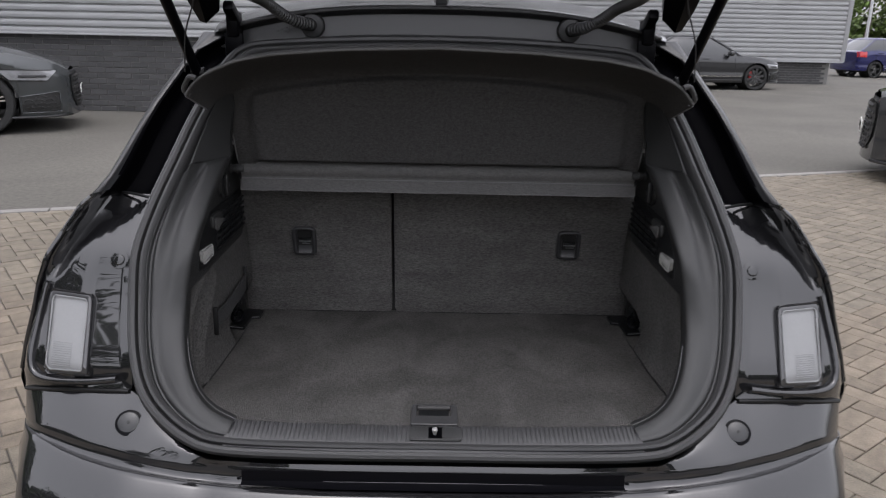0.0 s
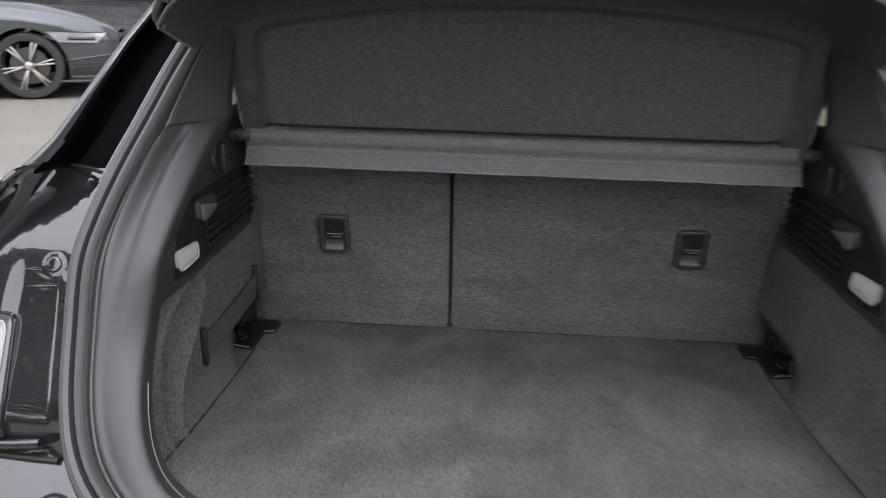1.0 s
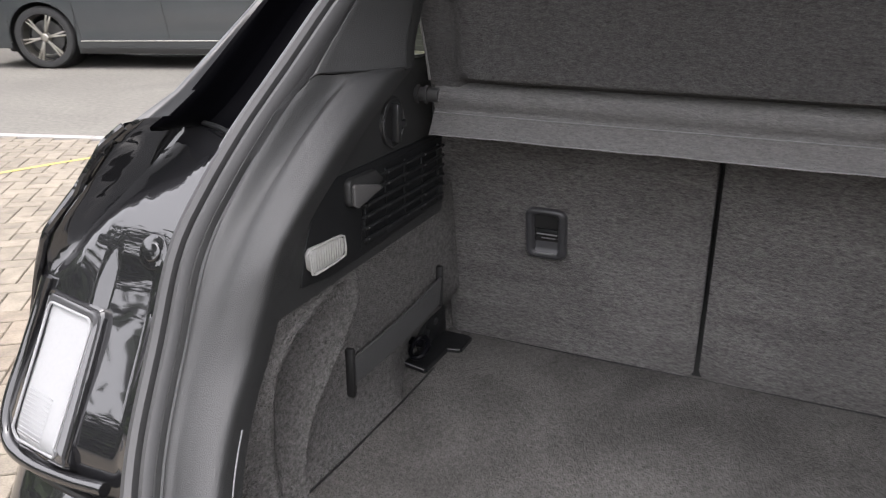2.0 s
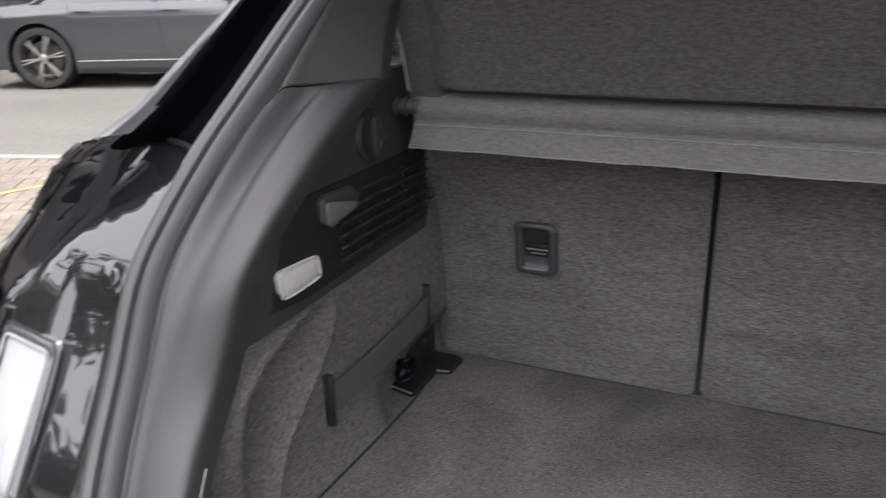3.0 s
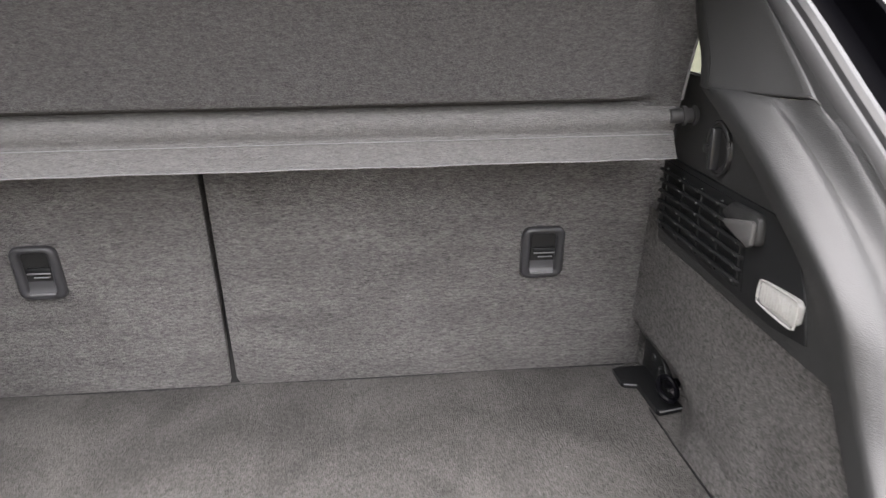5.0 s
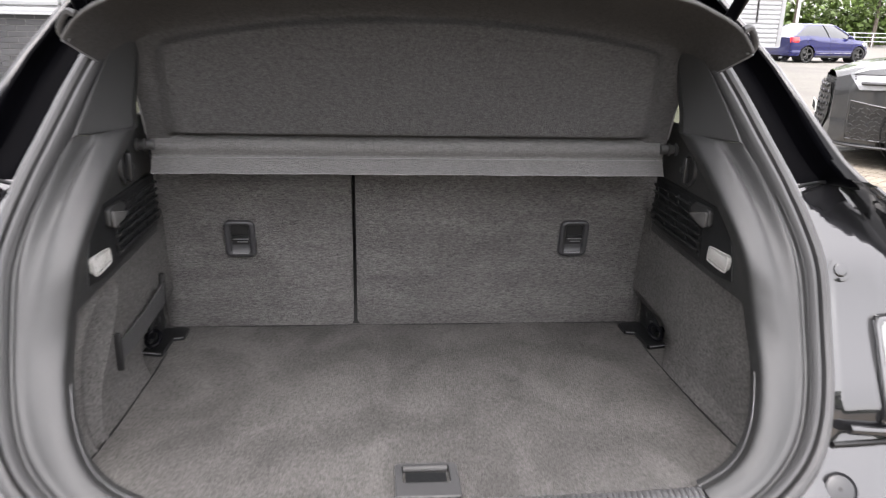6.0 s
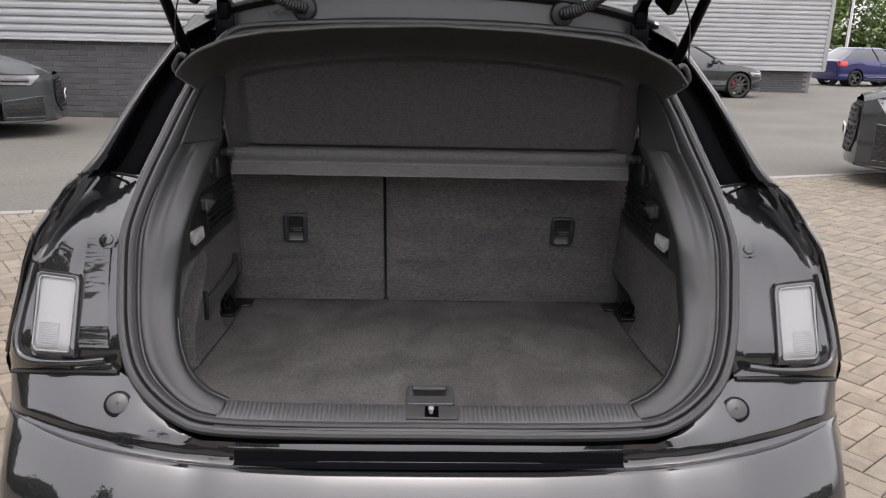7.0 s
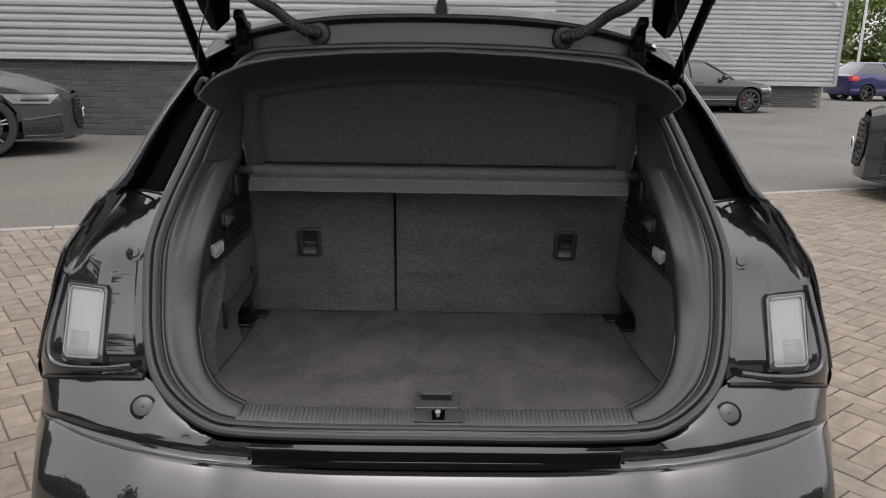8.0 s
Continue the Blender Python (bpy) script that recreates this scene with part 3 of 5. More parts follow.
# ---- fittings on the boot's sides ----
for s in SIDES:
    X = SIDE_X + .002
    def sx(v):
        return s * v
    ol = [(.272, .884), (.283, .925), (.305, .965), (.328, .985), (.36, .990), (.645, .990), (.655, .884), (.40, .877), (.33, .876)]
    vent = part("vent_panel", plate(ol, "x", sx(X + .006), sx(X - .004), .0015), DARK_TRIM, car, "black louvred vent panel in the boot's side")
    # black sheet on the panel's face stands in for the shade between slats
    part("vent_gap_shade", box((sx(X - .0046), .522, .933), (.001, .235, .084)), BLACK, vent)
    for k in range(6):
        z = .897 + .0146 * k
        part("slat", box((sx(X - .006), .522, z), (.012, .236, .0048), .0012, None, Matrix.Rotation(s * .45, 4, "Y")), DARK_TRIM, vent)
    for k in range(5):
        y = .412 + .054 * k
        part("slat_post", box((sx(X - .0045), y, .933), (.006, .006, .086), .001), DARK_TRIM, vent)
        for m_ in range(6):
            part("slat_nub", box((sx(X - .0115), y, .8985 + .0146 * m_), (.003, .006, .0035), .001), TRIM, vent)
    part("vent_frame", plate([(.40, .888), (.408, .982), (.640, .984), (.646, .886)], "x", sx(X - .0042), sx(X - .0052)), DARK_TRIM, vent)
    hk = plate([(.366, .955), (.366, .981), (.378, .985), (.430, .983), (.450, .968), (.428, .957), (.372, .950)], "x", sx(X - .002), sx(X - .014), .004)
    bh = part("bag_hook", hk, TRIM, vent, "grey fold-out bag hook")
    # paler colour paints the light on the facet that faces up
    part("hook_lip", plate([(.367, .953), (.366, .977), (.372, .979), (.426, .966), (.434, .962), (.424, .958), (.374, .949)], "x", sx(X - .0142), sx(X - .020), .0022), LIGHT_GREY, bh, "hook flap, coloured paler as a lit facet")
    lamp_ol = [(.282, .903), (.280, .921), (.286, .927), (.342, .924), (.351, .919), (.353, .903), (.347, .897), (.290, .896)]
    lampm = part("boot_lamp", plate(lamp_ol, "x", sx(X - .003), sx(X - .012), .003), CLEAR_LENS, vent, "clear ribbed boot lamp")
    edge_ = smooth_line([(sx(X - .0118), y, z) for y, z in lamp_ol + lamp_ol[:1]], 40)
    part("lamp_rim", tube(edge_, .0016, 6), CLEAR_LENS, lampm, "pale lens edge")
    for k in range(12):
        part("lamp_rib", box((sx(X - .0122), .290 + .0050 * k, .9115), (.0014, .0018, .020), .0004), CLEAR_LENS, lampm)
    k0 = cyl((sx(X + .002), .492, 1.030), (sx(X - .005), .492, 1.030), .031, .029, 28, None, .001)
    knob = part("turn_knob", k0, GLOSS_TRIM, car, "black turn catch on the side trim")
    part("knob_rim", tube([Vector((sx(X - .0052), .492 + .028 * math.cos(a), 1.030 + .031 * math.sin(a))) for a in np.linspace(0, 2 * math.pi, 33)], .0020, 6), TRIM, knob)
    part("knob_dish", cyl((sx(X - .0045), .492, 1.030), (sx(X - .0056), .492, 1.030), .023, .023, 28), BLACK, knob)
    part("knob_grip", box((sx(X - .010), .490, 1.030), (.012, .010, .050), .003), GLOSS_TRIM, knob)
    part("knob_stud", box((sx(X - .009), .508, 1.026), (.008, .018, .010), .003), GLOSS_TRIM, knob)
    # lashing eye and bracket in the corner: a stepped foot on the floor and a tab up the wall
    def on_floor(x, y, up):
        return (s * x, y, floor_z(y) + up)
    foot_ol = [(.556, .586), (.514, .576), (.510, .583), (.511, .664), (.492, .669), (.489, .676), (.491, .724), (.500, .730), (.556, .730)]
    fb_ = bmesh.new()
    lo_, hi_ = [[on_floor(x, y, up) for x, y in foot_ol] for up in (.001, .0075)]
    mid_ = [on_floor(x + (.5215 - x) * .05, y + (.655 - y) * .03, .009) for x, y in foot_ol]
    grid([lo_, hi_, mid_], fb_, wrap=True)
    fb_.faces.new([fb_.verts.new(q) for q in mid_])
    bl = part("lashing_bracket", fb_, DARK_TRIM, car, "black stepped lashing bracket in the floor corner", angle=25)
    zf = floor_z(.66)
    part("bracket_wall", plate([(.628, zf - .002), (.633, zf + .020), (.655, zf + .046), (.688, zf + .062), (.735, zf + .060), (.738, zf - .002)], "x", sx(.558), sx(.546), .003), DARK_TRIM, bl)
    part("bracket_rib", plate([(.650, zf), (.652, zf + .040), (.657, zf + .042), (.659, zf)], "x", sx(.548), sx(.538), .002), DARK_TRIM, bl)
    loop = [Vector((sx(.532 - .013 * math.sin(a)), .600 + .018 * math.cos(a), zf + .036 + .010 * math.cos(a))) for a in np.linspace(0, math.pi * 2, 24)]
    part("lashing_loop", tube(loop, .0042, 8), STEP, bl, "black steel lashing loop")
    part("loop_boss", cyl((sx(.556), .618, zf + .034), (sx(.534), .614, zf + .036), .008, .007, 14, None, .002), STEP, bl)
    part("bracket_screw", cyl((sx(.548), .690, zf + .040), (sx(.543), .690, zf + .040), .0058, n=12), GLOSS_TRIM, bl)
    part("bracket_lip", tube([Vector(on_floor(x, y, .0070)) for x, y in ((.553, .5855), (.530, .580), (.5135, .5765))], .0012, 6), PALE_EDGE, bl, "pale front edge")
    part("bracket_lip", tube([Vector(on_floor(x, y, .0070)) for x, y in ((.510, .6645), (.501, .6665), (.4915, .6695))], .0010, 6), PALE_EDGE, bl)

# strap on the one side wall
sb = bmesh.new()
rows = [[(-.516, .372, .748), (-.512, .43, .751), (-.511, .50, .753), (-.512, .57, .756), (-.515, .642, .759)], [(-.519, .368, .709), (-.515, .43, .710), (-.514, .50, .711), (-.515, .57, .712), (-.518, .642, .713)]]
strap = part("elastic_strap", grid(rows, sb), mat("elastic_web", (0.045, 0.045, 0.0455), 0.6, vary=0.12, bump=0.5, fine=500), car, "dark elastic strap on the felt side wall", solid=.003)
for y, z in ((.368, .729), (.644, .742)):
    part("strap_end", box((-.517, y, z), (.012, .009, .070), .003), BLACK, strap)

# ---- bodywork round the opening ----
TX = (0, .30, .42, .47, .52, .56, .60, .70, .80, .84, .866, .872)
TY = (-.050, -.050, -.046, -.030, .006, .045, .074, .084, .112, .135, .165, .26)
TZ = (.618, .618, .622, .634, .662, .688, .698, .695, .680, .670, .656, .650)
XS = sorted(set([0, .04] + [round(float(v), 3) for v in np.linspace(.08, .80, 37)] + [.82, .84, .853, .862, .868, .872]))
CX = (0, .20, .37, .46, .53, .60, .66, .72, .78, .82, .84, .853, .862, .868, .872)
CY = (-.088, -.087, -.078, -.062, -.044, -.022, .002, .034, .072, .100, .115, .135, .16, .20, .26)
# edge of the ledge above the trough
EX = (0, .20, .37, .46, .53, .60, .66, .72, .78, .81, .84, .853, .862, .868, .872)
EY = (-.054, -.054, -.050, -.038, -.018, .008, .030, .056, .084, .100, .122, .140, .161, .20, .26)
EZ = (.612, .612, .612, .611, .611, .612, .613, .614, .612, .608, .608, .608, .608, .608, .608)


def crest(x):
    cy, cz = interp(x, CX, CY), .585 + .013 * min(1.0, x / .8) ** 3
    return cy - .02 * swell(x) * (cy + 1.4), cz + .0148 * swell(x)


def swell(x):
    """The ledge stands out more beside the corners of the opening."""
    return interp(x, (.42, .57, .79, .868), (0, 1, 1, 0))


rows = []
for x in XS:
    ty, tz = interp(x, TX, TY), interp(x, TX, TZ)
    cy, cz = crest(x)
    ey, ez = interp(x, EX, EY), interp(x, EX, EZ)
    ey, ez = ey - .02 * swell(x) * (ey + 1.4), ez + .0143 * swell(x)
    dip = interp(x, (0, .4, .7, .80, .83, .872), (1, 1, .8, .15, 0, 0))
    sh = interp(x, (0, .8, .872), (1, 1, .0))
    r = [(x, ty + .02, tz - .01), (x, ty, tz)]
    for f in (.25, .5, .75, .93):
        r.append((x, ty + (ey - ty) * f, tz + (ez - tz) * f + .004 * math.sin(math.pi * f) * (x > .45)))
    r.append((x, ey, ez))
    r.append((x, ey + .001 - .003 * dip, ez - .004))
    r.append((x, ey + (cy - ey) * .12, ez + (cz - ez) * .5 - .004 * dip))
    r.append((x, ey + (cy - ey) * .30, ez + (cz - ez) * .85 - .008 * dip))
    r.append((x, ey + (cy - ey) * .62, cz - .006 * dip))
    r.append((x, cy + .004, cz - .0015 * dip))
    for d, z in ((.003, 0), (.012, -.006), (.026, -.018), (.043, -.034), (.061, -.053), (.078, -.075), (.092, -.100), (.101, -.130), (.104, -.17), (.098, -.22), (.094, -.24), (.075, -.30), (.03, -.36), (-.05, -.37)):
        xx = x + (.010 * max(0, x - .8) / .07 if z < -.02 else 0)
        r.append((xx, cy - d * sh, cz + z))
    rows.append(r)
full = [[(-p[0], p[1], p[2]) for p in r] for r in rows[:0:-1]] + rows
bumper = part("rear_bumper", grid(full), PAINT, car, "glossy black rear bumper skin", angle=60)
b = bmesh.new()
n = 40
r0, r1 = [], []
for q in np.linspace(-1, 1, n):
    x = q * .355
    cy, cz = crest(abs(x))
    r0.append((x, -.0575, .6085)), r1.append((x, cy + .006, cz + .0015))
part("sill_step", grid([r0, [(x, y - .003, z - .020) for x, y, z in r0], [(x, y - .010, cz + .0005) for x, y, z in r0], r1], b), STEP, bumper, "matt black bumper step under the sill")
for x in (-.361, .361):
    for dz in (0, .012):
        part("step_clip", box((x * (1 + dz * .6), -.058, .592 - dz), (.006, .004, .004), .001), STEP, bumper)
for s in SIDES:
    c = Vector((s * .585, .0125, .663))
    nrm = Vector((s * -.12, -.72, .69)).normalized()
    pl = cyl(c - nrm * .02, c + nrm * .004, .0215, .020, 30, None, .002)
    plug = part("rubber_plug", pl, GLOSS_TRIM, bumper, "round rubber bump stop")
    part("plug_ring", cyl(c - nrm * .01, c + nrm * .0015, .0250, .0250, 30, None, .001), STEP, plug)
    part("plug_dot", cyl(c, c + nrm * .0048, .003, .003, 10), BLACK, plug)
    for x, f in ((.80, .3), (.81, .55), (.805, .8)):
        ey, ez, ty, tz = interp(x, EX, EY), interp(x, EX, EZ), interp(x, TX, TY), interp(x, TX, TZ)
        p = Vector((s * x, ty + (ey - ty) * f + .002, tz + (ez - tz) * f - .002))
        part("fixing_screw", cyl(p, p + Vector((0, -.006, .004)), .0035, n=8), BLACK, bumper)

# quarter panels: lamp field, gutter and pillar
OZ = (.644, .685, .760, .832, .891, .938, .984, 1.033, 1.052, 1.064, 1.099, 1.158, 1.214, 1.31, 1.39)
OX = (.878, .872, .853, .831, .817, .800, .775, .741, .722, .715, .704, .692, .677, .627, .588)
OY = (.165, .170, .175, .182, .190, .197, .228, .242, .257, .300, .345, .430, .505, .605, .690)
sz = [p.z for p in SEAL[30:82]]
sxx = [p.x for p in SEAL[30:82]]
syy = [p.y for p in SEAL[30:82]]
ZL = [.71, .73, .75, .78, .81, .84, .862, .872, .878, .884, .892, .905, .92, .935, .95, .96, .97, .98, .99, 1.0, 1.01, 1.02, 1.028, 1.034, 1.038, 1.044, 1.055, 1.08, 1.11, 1.14, 1.18, 1.22, 1.26, 1.30, 1.34, 1.38]
FR = (0, .03, .06, .08, .10, .14, .20, .26, .32, .36, .39, .42, .45, .50, .55, .60, .65, .70, .74, .78, .81, .84, .87, .90, .93, .96, .98, 1.0)


def bow(f):
    return interp(f, (0, .5, .70, .80, .88, .94, 1), (0, .06, .18, .32, .52, .74, 1))


def quarter_at(x, z):
    """Depth of the quarter panel's lamp field at a place."""
    ix, iy = interp(z, sz, sxx) + .013, interp(z, sz, syy) - .002
    ox, oy = interp(z, OZ, OX), interp(z, OZ, OY)
    f = max(0, min(1, (x - ix) / (ox - ix)))
    return iy + bow(f) * (oy - iy)


def scoop_from(z):
    """Where the hollow over the lamp begins, as a share of the panel's width."""
    return interp(z, (.885, .91, .945, .97, .985, 1.0, 1.02, 1.034), (.82, .75, .68, .56, .40, .22, .06, .05))


def quarter(s):
    rows = []
    r0 = []
    for f in FR:
        x = .602 + f * (.870 - .602)
        r0.append((s * x, interp(x, TX, TY), interp(x, TX, TZ) + .003))
    rows.append(r0)
    for z in ZL:
        if z <= sz[-1]:
            ix, iy = interp(z, sz, sxx) + .013, interp(z, sz, syy) - .002
        else:
            ix, iy = SEAL[81].x + .013, interp(z, (sz[-1], 1.45), (syy[-1], syy[-1] + .09))
        ox, oy = interp(z, OZ, OX), interp(z, OZ, OY)
        r = []
        g = max(0, min(1, (z - 1.034) / .006))          # gutter above the lamp field
        dig = interp(z, (.885, .91, .95, .99, 1.034), (0, .016, .045, .065, .070)) * (1 - g)
        f0 = scoop_from(z)
        for f in FR:
            x, y = ix + f * (ox - ix), iy + bow(f) * (oy - iy)
            deep = interp(f, (0, .06, .10, .16, .30, .66, .74, .80, .87, .93, 1.0), (0, .004, .040, .062, .070, .066, .045, .012, .006, -.002, 0))
            hollow = min(1, max(0, (f - f0) / .07)) * min(1, max(0, (.90 - f) / .05))
            rim = -.005 * math.exp(-((f - .925) / .02) ** 2) * (z > .90)
            step_ = .007 * max(0, min(1, (.45 - f) / .06)) * max(0, min(1, (.93 - z) / .03)) * min(1, f / .08)
            y += deep * g + dig * hollow + rim * (1 - g) + step_
            r.append((s * x, y, z))
        # wraps round the side
        r += [(s * (ox + .006), oy + .012, z), (s * (ox + .010), oy + .05, z)]
        rows.append(r)
    rows[0] += [(s * .876, .18, .660), (s * .880, .22, .662)]
    return grid(rows)


for s in SIDES:
    qb = quarter(s)
    ch = qb.copy()
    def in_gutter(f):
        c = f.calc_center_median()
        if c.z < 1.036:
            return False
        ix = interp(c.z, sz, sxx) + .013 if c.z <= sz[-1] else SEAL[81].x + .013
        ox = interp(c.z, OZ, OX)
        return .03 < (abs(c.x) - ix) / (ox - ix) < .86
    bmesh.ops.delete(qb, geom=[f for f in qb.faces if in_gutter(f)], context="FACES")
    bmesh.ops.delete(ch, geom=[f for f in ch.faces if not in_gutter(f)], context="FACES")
    up = qb.copy()
    bmesh.ops.delete(qb, geom=[f for f in qb.faces if f.calc_center_median().z > 1.05], context="FACES")
    bmesh.ops.delete(up, geom=[f for f in up.faces if f.calc_center_median().z <= 1.05], context="FACES")
    part("pillar_edge", up, GLOSS_TRIM, car, "black outer edge of the rear pillar", angle=50)
    q = part("quarter_panel", qb, PAINT, car, "glossy black rear quarter with the open gutter", angle=50)
    # coloured near black to stand for the dark that it mirrors
    part("gutter", ch, SHADE_BLACK, car, "gutter beside the opening, blackened for its dark reflections", angle=50)
    fl = smooth_line([(s * x, interp(x, TX, TY) - .002, interp(x, TX, TZ) + .0005) for x in (.605, .66, .72, .78, .82, .848)], 30)
    part("panel_gap", tube(fl, .0046, 8), BLACK, q)
    def on_quarter(x, z, off):
        return Vector((s * x, quarter_at(x, z) - off, z))
    # rounded bezel below and outside the lamp, and the outer flange
    bz = smooth_line([on_quarter(x, z, .003) for x, z in ((.628, .722), (.68, .716), (.74, .714), (.785, .716), (.808, .728), (.815, .755), (.812, .80), (.803, .85), (.795, .885))], 60)
    part("lamp_bezel", tube(bz, .0075, 10), PAINT, q, "rounded black bezel round the lamp field")
    fl_ = smooth_line([(s * (interp(z, OZ, OX) - .004), interp(z, OZ, OY) - .006, z) for z in np.linspace(.70, 1.05, 22)], 60)
    part("outer_flange", tube(fl_, .0050, 8), PAINT, q)
    # tail lamp
    def lp(u, v, off=0.0):
        """u across, v up the lamp; off stands proud."""
        xi, xo = .692 + .013 * v, .768 + .012 * v
        x = xi + (xo - xi) * u
        z = .734 + .122 * v + .006 * u * v
        y = quarter_at(x, z)
        return (s * x, y - off * .8, z + off * .55)
    def lamp_ring(m, off, r=.10):
        return [lp(u, v, off) for u, v in round_rect(-m, -m * .7, 1 + m, 1 + m * .7, r)]
    b = grid([lamp_ring(.15, -.02), lamp_ring(.14, .000), lamp_ring(.11, .003), lamp_ring(.085, .001)], wrap=True)
    lamp = part("tail_lamp", b, PAINT, car, "tail lamp with a pale frosted lens")
    b = grid([lamp_ring(.09, .000), lamp_ring(.075, .004), lamp_ring(.015, .005), lamp_ring(-.015, .003)], wrap=True)
    part("lamp_surround", b, mat("smoked_lamp_rim", (0.05, 0.05, 0.052), 0.15, vary=.05, coat=.6), lamp, "grey glossy lamp rim")
    b = bmesh.new()
    rows = []
    for v in np.linspace(0, 1, 14):
        rows.append([lp(u, v, .002 + .004 * max(0, math.sin(math.pi * u) * math.sin(math.pi * v)) ** .5) for u in np.linspace(-.02, 1.02, 12)])
    part("lens", grid(rows, b), WHITE_LENS, lamp, "frosted white lens with fine ribs")
    for k in range(12):
        a, c = lp(.30, .08 + .028 * k, .0066), lp(.86, .08 + .028 * k, .0066)
        part("lens_rib", cyl(a, c, .0006, n=6), WHITE_LENS, lamp)
    for m_, r_, mt in ((-.01, .0016, WHITE_LENS),):
        ln = [Vector(p) for p in lamp_ring(m_, .0068, .10 if m_ > -.1 else .07)]
        part("lens_edge", tube(ln + ln[:1], r_, 6), mt, lamp)
    # fixing bolt above the lamp
    c = Vector((s * .655, .205, .928))
    nrm = Vector((0, -.90, .43)).normalized()
    bt = part("bolt_cover", cyl(c - nrm * .012, c + nrm * .0012, .020, .019, 30, None, .001), PAINT, car, "black round boss with a bolt")
    part("bolt_head", cyl(c, c + nrm * .004, .012, .0105, 20, None, .0015), PAINT, bt)
    part("drain_plug", cyl(c + Vector((s * .028, .012, -.010)), c + Vector((s * .028, .012, -.010)) + nrm * .012, .0045, n=10), BLACK, bt)
    # moulding along the gutter's foot
    pts = smooth_line([(s * .605, .300, 1.036), (s * .66, .335, 1.038), (s * .71, .352, 1.040)], 20)
    part("gutter_bridge", tube(pts, .0032, 8), DARK_TRIM, car)
    pts = smooth_line([(s * (interp(z, sz, sxx) + .016), interp(z, sz, syy) - .004, z) for z in np.linspace(1.03, 1.30, 14)], 40)
    part("gutter_edge", tube(pts, .0016, 6), PALE_EDGE, car, "thin pale flange edge")

# ---- roof, header and tailgate ----
RY = (.60, .64, .70, .80, 1.0, 1.25, 1.6, 2.0, 2.4, 2.75)
RZ = (1.430, 1.446, 1.458, 1.472, 1.494, 1.510, 1.508, 1.49, 1.45, 1.40)
rows = []
for y in list(np.linspace(.632, .80, 8)) + list(np.linspace(.86, 2.75, 24)):
    zc = interp(y, RY, RZ)
    w = interp(y, (.6, .8, 1.6, 2.75), (.56, .585, .60, .54))
    rows.append([(q * w, y + .03 * q * q * max(0, 1 - (y - .63) / .2), zc - .050 * abs(q) ** 3 - .014 * q * q) for q in np.linspace(-1, 1, 33)])
roof = part("roof", grid(rows), PAINT, car, "glossy black roof panel", solid=0)
part("head_lining", grid([[(x * .97, y, z - .05) for x, y, z in r] for r in rows[6:]]), TRIM, car)
rows = []
for q in np.linspace(-1, 1, 40):
    x = q * .555
    d = -.014 * q * q - .05 * abs(q) ** 3
    yb = .03 * q * q
    rows.append([(x, .640 + yb, 1.350 + d * .6), (x, .648 + yb, 1.372 + d * .7), (x, .644 + yb, 1.378 + d * .7), (x, .652 + yb, 1.384 + d * .8), (x, .658 + yb, 1.432 + d), (x, .646 + yb, 1.444 + d), (x, .634 + yb, 1.446 + d)])
header = part("roof_header", grid(rows), mat("satin_black_paint", (0.034, 0.034, 0.035), 0.38, vary=0.05, spec=0.6), car, "painted roof header above the boot opening")
part("roof_lip", tube([Vector((x, .637 + .03 * (x / .555) ** 2, 1.4475 - .014 * (x / .555) ** 2 - .05 * abs(x / .555) ** 3)) for x in np.linspace(-.55, .55, 60)], .0065, 8), header.data.materials[0], header)
for k in range(2):
    for i in range(4 + 2 * k):
        part("stamp_mark", box((-.405 + .011 * i + .02 * k, .655, 1.386 + .004 * i), (.006, .003, .004)), RUBBER, header)
fin = bmesh.new()
rows = []
for q in np.linspace(0, 1, 10):
    y = .93 - .20 * q
    h = .012 + .055 * q ** 1.4
    w = .016 + .014 * (1 - q)
    z0 = interp(y, RY, RZ) - .004
    rows.append([(-w, y, z0), (-w * .7, y, z0 + h * .5), (-.004, y - .02 * q, z0 + h), (.004, y - .02 * q, z0 + h), (w * .7, y, z0 + h * .5), (w, y, z0)])
grid(rows, fin)
fin.faces.new([fin.verts.new(p) for p in rows[-1]])
part("roof_aerial", fin, TRIM, car, "grey shark-fin aerial")

# tailgate: hinged at the roof, raised
HY, HZ, ANG = .74, 1.520, radians(42)
UP = Vector((0, -math.cos(ANG), math.sin(ANG)))
NR = Vector((0, -math.sin(ANG), -math.cos(ANG)))


def gate_pt(x, d, out=0.0):
    p = Vector((x, HY, HZ)) + UP * d + NR * out
    return (p.x, p.y, p.z)


rows = []
for d in np.linspace(.02, 1.02, 24):
    w = interp(d, (0, .1, .5, .75, 1.02), (.555, .575, .66, .72, .66))
    rows.append([gate_pt(q * w, d, -.03 * (1 - abs(q) ** 4) - .12 * max(0, (d - .55)) ** 1.4) for q in np.linspace(-1, 1, 25)])
gate = part("tailgate", grid(rows), PAINT, car, "raised glossy black tailgate", solid=.02)
rows = []
for d in np.linspace(.03, .99, 20):
    w = interp(d, (0, .1, .5, .75, 1.02), (.535, .55, .63, .69, .62))
    rows.append([gate_pt(q * w, d, .035 - .02 * abs(q) ** 6) for q in np.linspace(-1, 1, 21)])
part("tailgate_lining", grid(rows), DARK_TRIM, gate, "black inner lining of the tailgate")
rows = []
for d in np.linspace(.16, .52, 8):
    w = interp(d, (.16, .52), (.42, .52))
    rows.append([gate_pt(q * w, d, .04) for q in np.linspace(-1, 1, 13)])
part("rear_window", grid(rows), DARK_GLASS, gate, "dark rear window glass")
